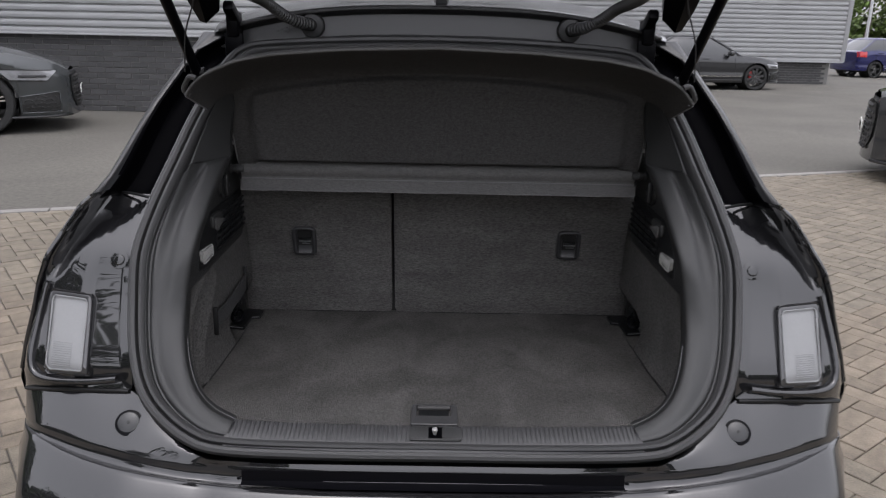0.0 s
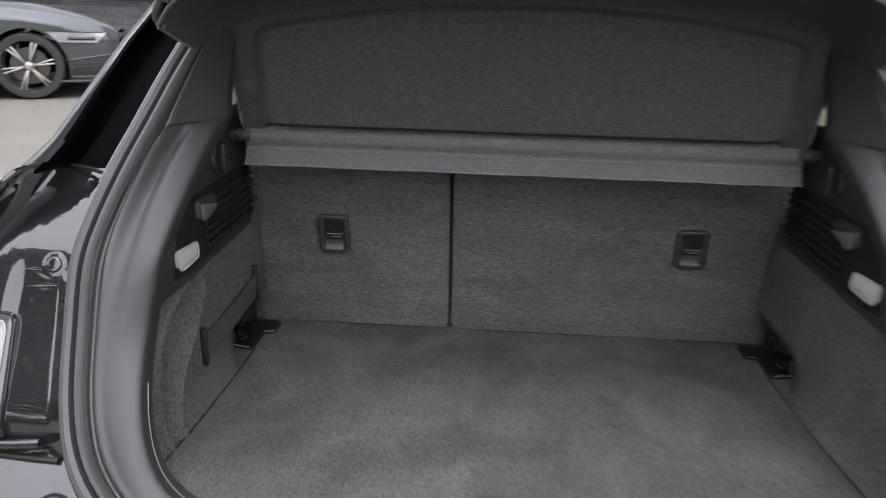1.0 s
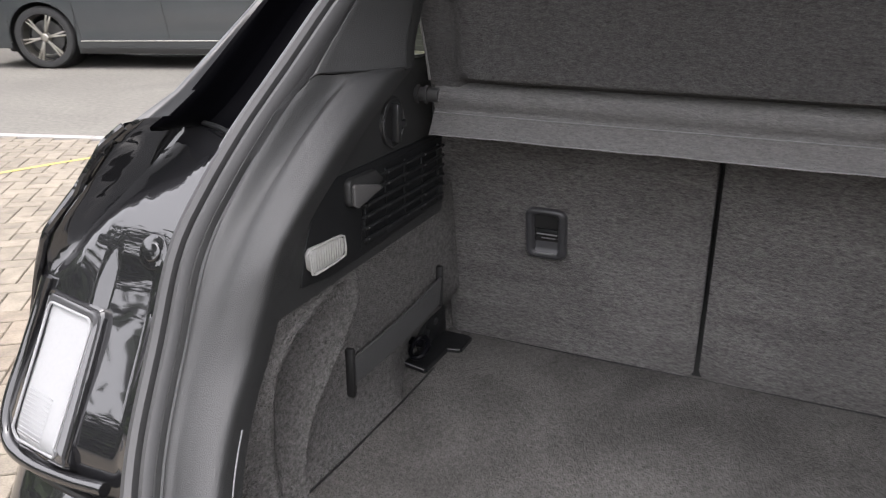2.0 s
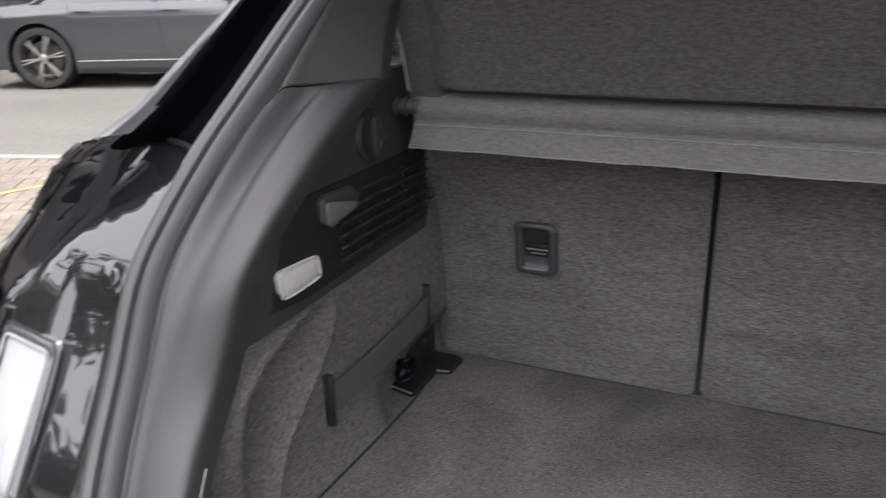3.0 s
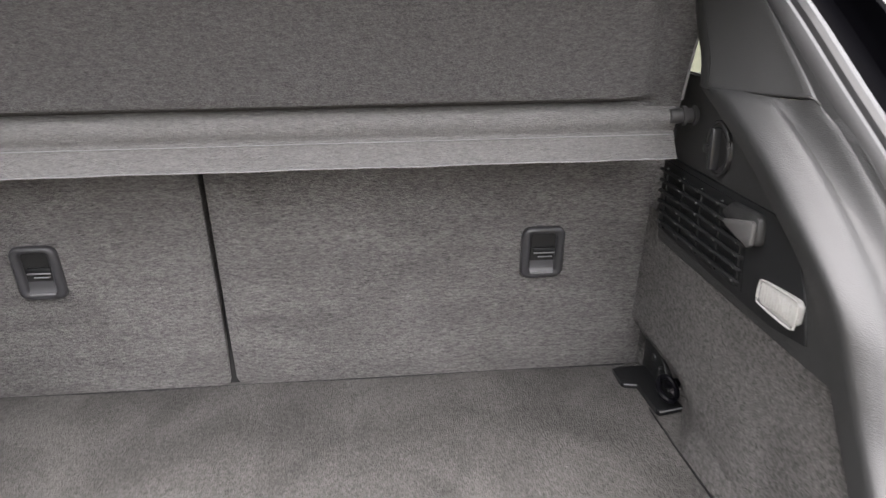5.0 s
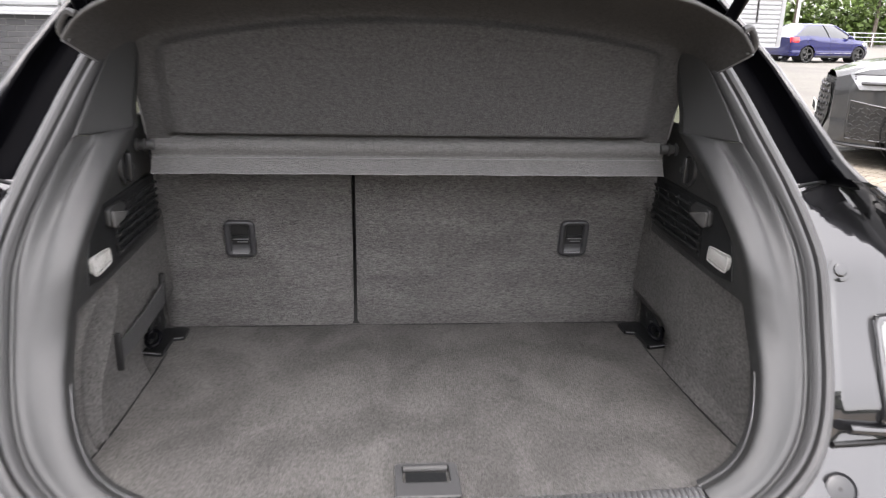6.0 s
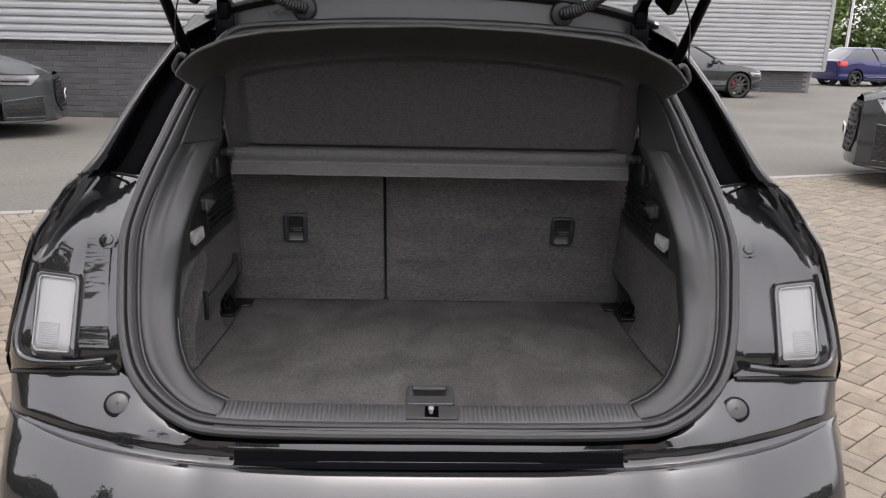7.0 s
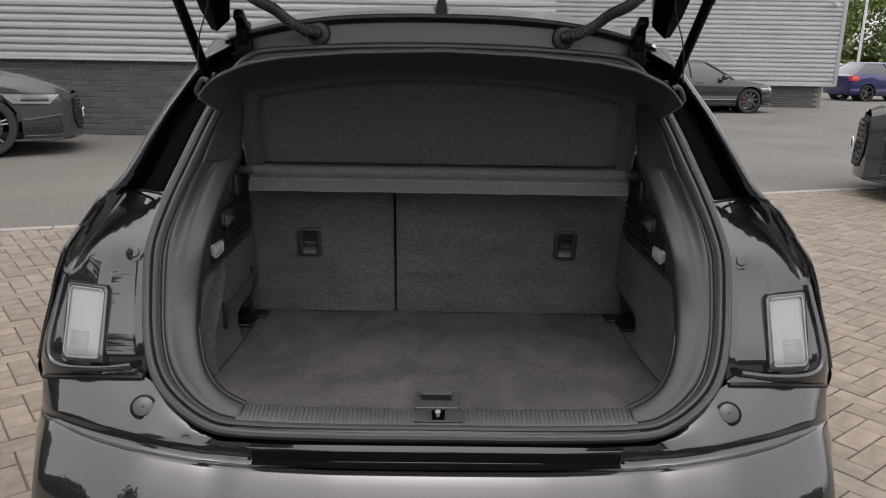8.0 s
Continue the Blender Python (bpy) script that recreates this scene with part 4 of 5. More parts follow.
for s in SIDES:
    cb = grid([[(s * .578, .60, 1.405), (s * .56, .59, 1.40), (s * .535, .62, 1.43), (s * .545, .66, 1.44)], [(s * .585, .54, 1.45), (s * .555, .53, 1.45), (s * .515, .55, 1.475), (s * .53, .62, 1.49)], [(s * .60, .45, 1.56), (s * .55, .44, 1.56), (s * .50, .46, 1.58), (s * .52, .60, 1.60)], [(s * .63, .28, 1.80), (s * .56, .28, 1.80), (s * .52, .30, 1.82), (s * .56, .50, 1.80)]], wrap=True)
    part("tailgate_corner", cb, STEP, gate, "black corner of the raised tailgate", solid=0)
    hb = box((s * .512, .66, 1.400), (.030, .05, .06), .006)
    hg = part("hinge", hb, STEP, car, "black tailgate hinge")
    # solid black block that stands for the dark hole beneath the hinge
    part("hinge_hole_shade", box((s * .512, .652, 1.352), (.046, .012, .058), .005), STEP, hg)
    part("hinge_arm", box((s * .508, .63, 1.425), (.026, .08, .026), .006, None, Matrix.Rotation(-.5, 4, "X")), STEP, hg)
    foot = Vector((s * .582, .565, 1.288))
    head = Vector((s * .58, .05, 1.75))
    mid = foot.lerp(head, .42)
    strut = part("gas_strut", cyl(mid, head, .0125, n=20, bevel=.002), STEP, car, "black gas strut holding the tailgate")
    part("strut_rod", cyl(foot, mid, .012, n=16), STEP, strut)
    part("strut_collar", cyl(foot.lerp(head, .40), foot.lerp(head, .425), .0138, n=18, bevel=.001), STEP, strut)
    part("strut_mount", cyl(head - Vector((0, 0, .01)), (s * .585, .06, 2.03), .016, .03, 12), DARK_TRIM, gate)
    part("strut_ball", cyl(foot - Vector((s * .02, 0, 0)), foot + Vector((s * .014, 0, 0)), .012, .010, 16, None, .003), DARK_TRIM, strut)
    hose = smooth_line([(s * .318, .632, 1.402), (s * .345, .605, 1.408), (s * .375, .57, 1.425), (s * .40, .51, 1.45), (s * .435, .42, 1.475), (s * .47, .34, 1.53), (s * .48, .30, 1.58)], 150)
    hz = part("cable_hose", tube(hose, .0125, 12, None, .0018, .0085), RUBBER, car, "corrugated black cable hose")
    g0 = cyl((s * .318, .664, 1.401), (s * .318, .646, 1.400), .031, .028, 28, None, .003)
    part("grommet", g0, RUBBER, hz)
    part("hose_end", cyl((s * .318, .655, 1.401), (s * .350, .606, 1.409), .0165, .015, 18, None, .003), RUBBER, hz)
    cord = smooth_line([(s * .548, .377, 1.298), (s * .535, .36, 1.38), (s * .50, .33, 1.47), (s * .49, .25, 1.60)], 30)
    part("lifting_cord", tube(cord, .0016, 6), BLACK, shelf, "thin black shelf lifting cord")

# ---- the rest of the body ----
def arch(y, c):
    d = abs(y - c)
    return .315 + math.sqrt(max(0, .365 ** 2 - d * d)) if d < .365 else 0


YS = sorted(set([round(v, 3) for v in np.linspace(.20, 3.72, 89)] + [.165, .170, .175, .182, .190, .197, .212, .228, .242, .257, .28, .30, .92, .91, 2.70, 3.43]))
for s in SIDES:
    rows = []
    for y in YS:
        zb = max(.21 if y > .26 else .655, arch(y, .555), arch(y, 3.06))
        top = interp(y, (.165, .170, .175, .182, .190, .197, .228, .242, .257, .31, .40, .6, 2.5, 3.0, 3.72), (.655, .685, .760, .832, .891, .938, .984, 1.033, 1.052, 1.050, 1.034, .99, .94, .90, .74))
        top = max(top, zb + .02)
        w = interp(y, (.2, .5, 1.4, 2.6, 3.3, 3.60, 3.72), (.866, .876, .868, .868, .85, .76, .66))
        r = []
        for f in np.linspace(0, 1, 12):
            z = zb + f * (top - zb)
            x = w + interp(z, (.685, .76, .832, .891, .938, .984, 1.033, 1.06), (0, -.018, -.040, -.054, -.071, -.096, -.130, -.15)) * interp(y, (.2, .8, 1.6), (1, .8, .6)) - .03 * max(0, (.4 - z) / .2) ** 2 + .008 * math.exp(-((z - .70) / .03) ** 2)
            r.append((s * x, y, z))
        rows.append(r)
    part("body_side", grid(rows), PAINT, car, "glossy black body side", solid=0)
    # side windows and pillars
    rows = []
    for f in np.linspace(0, 1, 7):
        rows.append([(s * (interp(f, (0, 1), (.80, .575)) + .02 * math.sin(math.pi * f)), y0 + f * (y1 - y0), interp(f, (0, 1), (z0, z1))) for y0, y1, z0, z1 in
                     [(yy, interp(yy, (.42, .8, 2.0, 2.95), (.70, .95, 2.0, 2.28)), interp(yy, (.42, .6, 2.95), (1.03, .97, .93)), interp(interp(yy, (.42, .8, 2.0, 2.95), (.70, .95, 2.0, 2.28)), RY, RZ) - .06) for yy in np.linspace(.62, 2.95, 30)]])
    wn = part("side_glass", grid(rows), GLASS, car, "side window glass")
    wn.visible_shadow = False
    for yb, yt, w in ((.62, .93, .10), (1.55, 1.55, .09), (2.93, 2.28, .06)):
        b = bmesh.new()
        rows = []
        for f in np.linspace(0, 1, 6):
            x = interp(f, (0, 1), (.805, .578)) + .02 * math.sin(math.pi * f)
            yc, z = yb + f * (yt - yb), .94 + f * (interp(yt, RY, RZ) - .05 - .94)
            rows.append([(s * x, yc - w / 2, z), (s * (x + .004), yc, z), (s * x, yc + w / 2, z)])
        part("pillar", grid(rows, b), PAINT, car, solid=.02)
    for yc in (.555, 3.06):
        tb = bmesh.new()
        rows = []
        for a in np.linspace(0, 2 * math.pi, 41)[:-1]:
            rows.append([(s * x, yc + r * math.cos(a), .315 + r * math.sin(a)) for x, r in ((.66, .215), (.665, .29), (.69, .313), (.82, .313), (.845, .29), (.84, .225), (.80, .215))])
        rows.append(rows[0])
        wh = part("wheel", grid(rows, tb), RUBBER, car, "black tyre on an alloy rim")
        rb = cyl((s * .70, yc, .315), (s * .815, yc, .315), .215, .215, 40, caps=False)
        rb = cyl((s * .77, yc, .315), (s * .825, yc, .315), .05, .04, 20, rb)
        for k in range(10):
            a = 2 * math.pi * k / 10
            box((s * .80, yc + .125 * math.cos(a), .315 + .125 * math.sin(a)), (.02, .19, .026), .004, rb, Matrix.Rotation(a, 4, "X"))
        part("rim", rb, CHROME, wh)
        part("wheel_well", cyl((s * .605, yc, .33), (s * .855, yc, .33), .36, .36, 36, caps=False), BLACK, car)
rows = []
for y in np.linspace(2.28, 3.75, 24):
    z = interp(y, (2.28, 2.93, 3.0, 3.4, 3.75), (1.40, .97, .95, .88, .70))
    w = interp(y, (2.28, 2.93, 3.4, 3.75), (.56, .78, .80, .62))
    rows.append([(q * w, y - .05 * q * q, z - .05 * q ** 4) for q in np.linspace(-1, 1, 15)])
wsc = grid(rows[:11])
part("windscreen", wsc, DARK_GLASS, car, "windscreen glass")
part("bonnet", grid(rows[10:]), PAINT, car, "glossy black bonnet")
rows = []
for q in np.linspace(-1, 1, 21):
    y = 3.86 - .16 * q ** 4
    rows.append([(q * .80, y - .11, .72), (q * .82, y - .02, .62), (q * .84, y, .45), (q * .84, y - .02, .25), (q * .80, y - .12, .18)])
part("front_bumper", grid(rows), PAINT, car, "front bumper skin")
part("underfloor", box((0, 1.85, .24), (1.40, 3.6, .06), .02), BLACK, car)
part("boot_well", box((0, .40, .50), (1.10, .72, .16), .03), BLACK, car)
for s in SIDES:
    part("inner_shell", plate([(.36, .30), (.36, .95), (.45, 1.00), (.60, 1.00), (.80, .9), (.80, .30)], "x", s * .58, s * .60), BLACK, car)
part("cabin_floor", box((0, 1.7, .33), (1.30, 1.9, .05), .01), CARPET, car)
part("dashboard", box((0, 2.62, .82), (1.40, .42, .28), .08), DARK_TRIM, car)
for s in SIDES:
    part("front_seat", box((s * .34, 1.62, .90), (.46, .16, .66), .06, None, Matrix.Rotation(.25, 4, "X")), TRIM, car)

# ---- ground ----
rows = [[(x, y, 0) for x in (-300, -40, -10, 0, 10, 40, 300)] for y in (-150, -40, -10, 0, 10, 40, 120, 400)]
ground = tagged(part("ground", grid(rows), ASPHALT), "worn grey asphalt yard", "ground", kind="structure")

# ---- building ----
wall_l = thing("wall_north", (-14, 11.2, 0), "white ribbed cladding over a grey brick plinth", "wall", kind="structure")
wall_r = thing("wall_east", (4, 22.7, 0), "white ribbed cladding over a low grey brick plinth", "wall", kind="structure")


def cladding(x0, x1, y, z0, z1, pitch, parent):
    prof = []
    z = z0
    while z < z1:
        prof += [(0, z), (-.006, z + pitch * .35), (0, z + pitch * .70), (.035, z + pitch * .74), (.035, z + pitch * .95)]
        z += pitch
    prof.append((0, z))
    return part("cladding", grid([[(x0, y + d, zz) for d, zz in prof], [(x1, y + d, zz) for d, zz in prof]]), CLAD, parent, "white horizontal ribbed metal sheet", smooth=False)


cladding(-30, 1.9, 11.18, 1.24, 9.0, .118, wall_l)
part("plinth", box((-14.0, 11.45, .62), (31.8, .4, 1.24)), MORTAR, wall_l)
part("return_wall", box((1.75, 16.9, 4.5), (.3, 11.4, 9.0)), CLAD, wall_l)
part("drip_trim", box((-14.05, 11.17, 1.23), (31.9, .06, .03), .005), CLAD, wall_l)
cladding(1.9, 12.6, 22.6, .70, 9.0, .141, wall_r)
part("plinth", box((7.1, 23.0, .35), (10.5, .4, .70)), MORTAR, wall_r)
part("corner_trim", box((12.63, 22.65, 4.85), (.14, .14, 8.3), .01), CLAD, wall_r)
part("return_wall", box((12.48, 28.3, 4.85), (.2, 11, 8.3)), CLAD, wall_r)
part("drip_trim", box((7.3, 22.59, .69), (10.7, .06, .03), .005), CLAD, wall_r)

# ---- parked cars ----
def car_paint(name, base, rough=0.25):
    return mat(name, base, rough, 0.3, vary=0.06, scale=3, coat=0.8)


HEADLAMP = mat("headlamp_glass", (0.26, 0.265, 0.275), 0.12, vary=0.5, scale=9, coat=1.0)
LATTICE = mat("grille_bar", (0.045, 0.045, 0.046), 0.3, 0.5, vary=0.1)
TYRE = mat("tyre_rubber", (0.02, 0.02, 0.02), 0.8, vary=0.2, scale=20)
RIM = mat("alloy_rim", (0.42, 0.40, 0.36), 0.35, 0.9, vary=0.1)
DARK_RIM = mat("dark_alloy_rim", (0.10, 0.10, 0.10), 0.35, 0.8, vary=0.1)
RED = mat("red_brake_caliper", (0.42, 0.02, 0.02), 0.4)
RED_LENS = mat("red_lamp_lens", (0.5, 0.02, 0.02), 0.2, coat=0.5)
MESH = mat("grille_mesh", (0.02, 0.02, 0.02), 0.3, vary=0.1)
PLATE = mat("plate_white", (0.7, 0.7, 0.66), 0.5)


def parked_car(name, label, at, heading, L, W, H, paint, front_axle, rear_axle, wheel_r, belt, deck, cabin, rim=RIM, caliper=None, rear_lamp=False, spokes=10, lamp=((.30, .78), (.60, .70), 1), grille=True, intake=(.42, .12, .27, .50)):
    """Local metres: y from the tail (0) to the nose (L), x to the car's right. cabin: base rear, base front, top rear, top front."""
    place = pose(at[0], at[1], 0, 0, 0, heading - 90)
    root = thing(name, (0, 0, 0), label, "car", "parked cars")

    def add(nm, bm, m, parent=root, lab="", **k):
        ob = part(nm, bm, m, None, lab, **k)
        ob.parent = parent
        return ob

    hw = W / 2
    wy = [0, .03, .12, .3, .7, 1.2, L - 1.3, L - .8, L - .5, L - .3, L - .15, L - .05, L]
    ww = [.80, .86, .92, .97, 1.0, 1.0, 1.0, .985, .945, .88, .79, .68, .60]

    def half(y):
        return hw * interp(y, wy, ww)

    def arch(y, c, r):
        d = abs(y - c)
        return wheel_r + math.sqrt(max(0, r * r - d * d)) if d < r else 0

    ar = wheel_r + .05

    def top(y):
        return interp(y, *belt)

    def side_pt(s, y, z, off=0.0):
        tz = top(y)
        x = half(y) + off
        x -= .05 * max(0, (.42 - z) / .25) ** 2 + .055 * max(0, (z - tz + .22) / .22) ** 2
        x += .012 * math.exp(-((z - (tz - .13)) / .035) ** 2) - .012 * math.exp(-((z - .48) / .07) ** 2)
        return (s * x, y, z)

    YS = sorted(set([round(float(v), 3) for v in np.linspace(0, L, 90)] + [round(a + d, 3) for a in (front_axle, rear_axle) for d in (-ar, -ar + .005, ar - .005, ar, -ar * .96, ar * .96, -ar * .88, ar * .88)]))
    for s in SIDES:
        rows = []
        for y in YS:
            zb = max(.20 + .06 * (y < .5), arch(y, front_axle, ar), arch(y, rear_axle, ar))
            tz = max(top(y), zb + .03)
            rows.append([side_pt(s, y, zb + f * (tz - zb)) for f in np.linspace(0, 1, 15)])
        sd = add("body_side", grid(rows), paint, lab="painted body side with wheel arches")
        add("sill", grid([[side_pt(s, y, .20, .005), side_pt(s, y, .27, .012), side_pt(s, y, .285, .004)] for y in np.linspace(rear_axle + ar + .03, front_axle - ar - .03, 20)]), MESH, sd)
        c0, c1 = cabin[0] + .55, cabin[1] - .25
        for yd in (c1, (c0 + c1) / 2 + .05, c0 + .05):
            pts = [Vector(side_pt(s, yd + .03 * math.sin(5 * z), z, .0015)) for z in np.linspace(.32, top(yd) - .02, 12)]
            add("door_gap", tube(pts, .004, 5), BLACK, sd)
        for yd in ((c0 + c1) / 2 + .20, c0 + .22):
            z = top(yd) - .10
            add("door_handle", box(side_pt(s, yd, z, .012), (.03, .22, .03), .01), paint, sd)
        pts = [Vector(side_pt(s, y, .36 + .02 * (y - rear_axle) / 3, .010)) for y in np.linspace(rear_axle + ar + .05, front_axle - ar - .05, 16)]
        add("sill_strip", tube(pts, .006, 6), RIM, sd, "bright sill strip")
        # headlamp on the corner
        (ly0, ly1), (lz0, lz1), _ = (lamp[0][0], lamp[0][1]), lamp[1], 0
        zl0, zl1 = min(lamp[1]), max(lamp[1])
        rows = []
        for f in np.linspace(0, 1, 6):
            r = []
            for q in np.linspace(0, 1, 10):
                y = L - ly1 + (.20 * (1 - f) + q * (1 - .38 * (1 - f))) * (ly1 - ly0)
                lo = zl0 + (zl1 - zl0) * (.12 * (1 - q))
                hi = zl1 + .02 * (1 - q)
                r.append(side_pt(s, y, lo + f * (hi - lo), .006))
            rows.append(r)
        hl = add("headlamp", grid(rows), HEADLAMP, sd, "clear headlamp")
        add("lamp_bar", tube([Vector(side_pt(s, L - ly1 + q * (ly1 - ly0), zl0 + (zl1 - zl0) * (.10 * (1 - q) + .45), .010)) for q in np.linspace(.35, .80, 10)], .018, 6), LATTICE, hl)
        ring_ = [Vector(p) for p in [rows[0][i] for i in range(10)] + [rows[-1][i] for i in range(9, -1, -1)] + [rows[0][0]]]
        add("lamp_edge", tube(ring_, .006, 5), BLACK, hl)
        # corner intake
        rows = [[side_pt(s, L - intake[0] + (intake[0] - intake[1]) * q, intake[2] + f * (intake[3] - intake[2]) * (.8 + .2 * q), .004) for q in np.linspace(0, 1, 8)] for f in np.linspace(0, 1, 5)]
        ik = add("corner_intake", grid(rows), MESH, sd, "black corner intake")
        lb = bmesh.new()
        nz = max(3, int((intake[3] - intake[2]) / .045))
        for k in range(nz):
            for m_ in range(7):
                y = L - intake[0] + (intake[0] - intake[1]) * (m_ + .5 + .5 * (k % 2)) / 7.5
                z = intake[2] + (k + .5) * (intake[3] - intake[2]) * .86 / nz
                box(side_pt(s, y, z, .010), (.014, (intake[0] - intake[1]) / 9, .010), .003, lb, Matrix.Rotation(.5 if (k + m_) % 2 else -.5, 4, "X"))
        tagged(add("intake_lattice", lb, MESH, ik), kind="stuff")
        rim_ = [Vector(side_pt(s, L - intake[0] + (intake[0] - intake[1]) * u_, intake[2] + v_ * (intake[3] - intake[2]) * (.8 + .2 * u_), .008)) for u_, v_ in ((0, 0), (.5, 0), (1, 0), (1, .5), (1, 1), (.5, 1), (0, 1), (0, .5), (0, 0))]
        add("intake_frame", tube(rim_, .009, 6), paint, ik)
        lip_ = [Vector(side_pt(s, y, .215, .02)) for y in np.linspace(L - .75, L, 12)]
        add("splitter", tube(lip_, .016, 6), MESH, sd, "black lower lip")
        if rear_lamp:
            rows = [[side_pt(s, .0 + .30 * q, top(.1) - .22 + f * .20, .006) for q in np.linspace(0, 1, 6)] for f in np.linspace(0, 1, 5)]
            add("tail_lamp", grid(rows), RED_LENS, sd, "red tail lamp")
        mz = top(cabin[1] - .5)
        mr = box((s * (half(cabin[1] - .5) + .06), cabin[1] - .45, mz + .06), (.20, .12, .13), .04, None, None, 3)
        add("door_mirror", mr, paint, sd)
        for yc in (front_axle, rear_axle):
            rows = []
            xo = hw - .015
            for a in np.linspace(0, 2 * math.pi, 45)[:-1]:
                rows.append([(s * (xo - d), yc + r * math.cos(a), wheel_r + r * math.sin(a)) for d, r in ((.20, wheel_r * .7), (.19, wheel_r * .93), (.16, wheel_r), (.04, wheel_r), (.005, wheel_r * .95), (0, wheel_r * .86), (.008, wheel_r * .76), (.03, wheel_r * .74))])
            rows.append(rows[0])
            wh = add("wheel", grid(rows), TYRE, root, "tyre on an alloy rim")
            rb = cyl((s * (xo - .20), yc, wheel_r), (s * (xo - .004), yc, wheel_r), wheel_r * .745, wheel_r * .755, 44, caps=False)
            cyl((s * (xo - .09), yc, wheel_r), (s * (xo - .018), yc, wheel_r), .07, .05, 20, rb, .008)
            for k in range(spokes):
                a = 2 * math.pi * k / spokes + .2
                for da in (-.10, .10):
                    m = Matrix.Rotation(a + da, 4, "X")
                    box((s * (xo - .035), yc + wheel_r * .44 * math.cos(a + da * .8), wheel_r + wheel_r * .44 * math.sin(a + da * .8)), (.025, wheel_r * .60, wheel_r * .055), .004, rb, m)
            add("rim", rb, rim, wh, "multi-spoke alloy rim")
            add("brake_disc", cyl((s * (xo - .13), yc, wheel_r), (s * (xo - .12), yc, wheel_r), wheel_r * .55, wheel_r * .55, 36), DARK_RIM, wh)
            if caliper:
                add("caliper", box((s * (xo - .09), yc - wheel_r * .38, wheel_r + .06), (.05, wheel_r * .28, wheel_r * .6), .02), caliper, wh, "red brake caliper")
            add("wheel_housing", cyl((s * (xo - .45), yc, wheel_r + .02), (s * (xo - .03), yc, wheel_r + .02), ar - .005, ar - .005, 36, caps=False), BLACK, root)
    # deck: bonnet, cowl and boot lid
    rows = []
    for y in YS[::2] + [YS[-1]]:
        w = side_pt(1, y, top(y))[0]
        cr = interp(y, *deck)
        rows.append([(q * w, y, top(y) + cr * (1 - q ** 4)) for q in np.linspace(-1, 1, 17)])
    add("bonnet", grid(rows), paint, root, "painted bonnet and boot lid")
    # nose and tail
    for y0, bulge, sgn in ((L, .09, 1), (0, .10, -1)):
        rows = []
        for f in np.linspace(0, 1, 12):
            z = .20 + .06 * (sgn < 0) + f * (top(y0) - .20 - .06 * (sgn < 0))
            w = side_pt(1, y0, z)[0]
            rows.append([(q * w, y0 + sgn * bulge * (1 - q * q) * (1 - .5 * f * f), z) for q in np.linspace(-1, 1, 17)])
        nm = add("front_bumper" if sgn > 0 else "rear_bumper", grid(rows), paint, root)
        if sgn > 0 and grille:
            rows = []
            z0, z1 = .30, top(L) - .06
            for f in np.linspace(0, 1, 8):
                z = z0 + f * (z1 - z0)
                gw = half(L) * interp(f, (0, .3, .7, 1), (.62, .86, .92, .80))
                rows.append([(q * gw, L + .012 + bulge * (1 - (q * gw / half(L)) ** 2) * (1 - .3 * f), z) for q in np.linspace(-1, 1, 13)])
            gr = add("grille", grid(rows), MESH, nm, "large black mesh grille")
            gb = bmesh.new()
            for i in range(8):
                for j in range(9):
                    f, q = (i + .5) / 8, -1 + (j + .5 + .5 * (i % 2)) / 4.75
                    if abs(q) < .96:
                        z = z0 + f * (z1 - z0)
                        gw = half(L) * interp(f, (0, .3, .7, 1), (.62, .86, .92, .80))
                        box((q * gw, L + .02 + bulge * (1 - (q * gw / half(L)) ** 2) * (1 - .3 * f), z), (.05, .012, .022), .004, gb, Matrix.Rotation(.5 if (i + j) % 2 else -.5, 4, "Y"))
            tagged(add("grille_lattice", gb, LATTICE, gr), kind="stuff")
            add("number_plate", box((0, L + bulge + .035, .52), (.52, .012, .11), .003), PLATE, nm, "white number plate with plain dark bars")
            for k in range(7):
                add("plate_bar", box((-.20 + .066 * k, L + bulge + .0425, .52), (.04, .003, .07)), BLACK, nm)
    # cabin
    b0, b1, t0, t1 = cabin

    def loop(f, grow=0.0):
        y0, y1 = b0 + f * (t0 - b0) - grow, b1 + f * (t1 - b1) + grow
        zt = top(b0) + (top(b1) - top(b0)) * 0
        out = []
        n = 12
        for k in range(n):                       # right side, rear to front
            u = k / (n - 1)
            y = y0 + .06 + u * (y1 - y0 - .12)
            z0 = top(min(max(y, b0), b1))
            w0 = side_pt(1, min(max(b0 + u * (b1 - b0), 0), L), z0)[0] - .015
            wt = hw * .66
            taper = 1 - .06 * (2 * u - 1) ** 2
            out.append(((w0 + (wt - w0) * f + .03 * math.sin(math.pi * f)) * taper + grow, y, z0 + f * (H - .04 - z0)))
        right = out
        z0f, z0r = right[-1][2], right[0][2]
        front = [(right[-1][0] * q, y1 + .03 * (1 - q * q), z0f) for q in (.75, .4, 0, -.4, -.75)]
        left = [(-x, y, z) for x, y, z in right[::-1]]
        rear = [(right[0][0] * q, y0 - .03 * (1 - q * q), z0r) for q in (-.75, -.4, 0, .4, .75)]
        return right + front + left + rear

    add("cabin_glass", grid([loop(f) for f in np.linspace(0, .93, 7)], wrap=True), CABIN_GLASS, root, "dark tinted cabin windows")
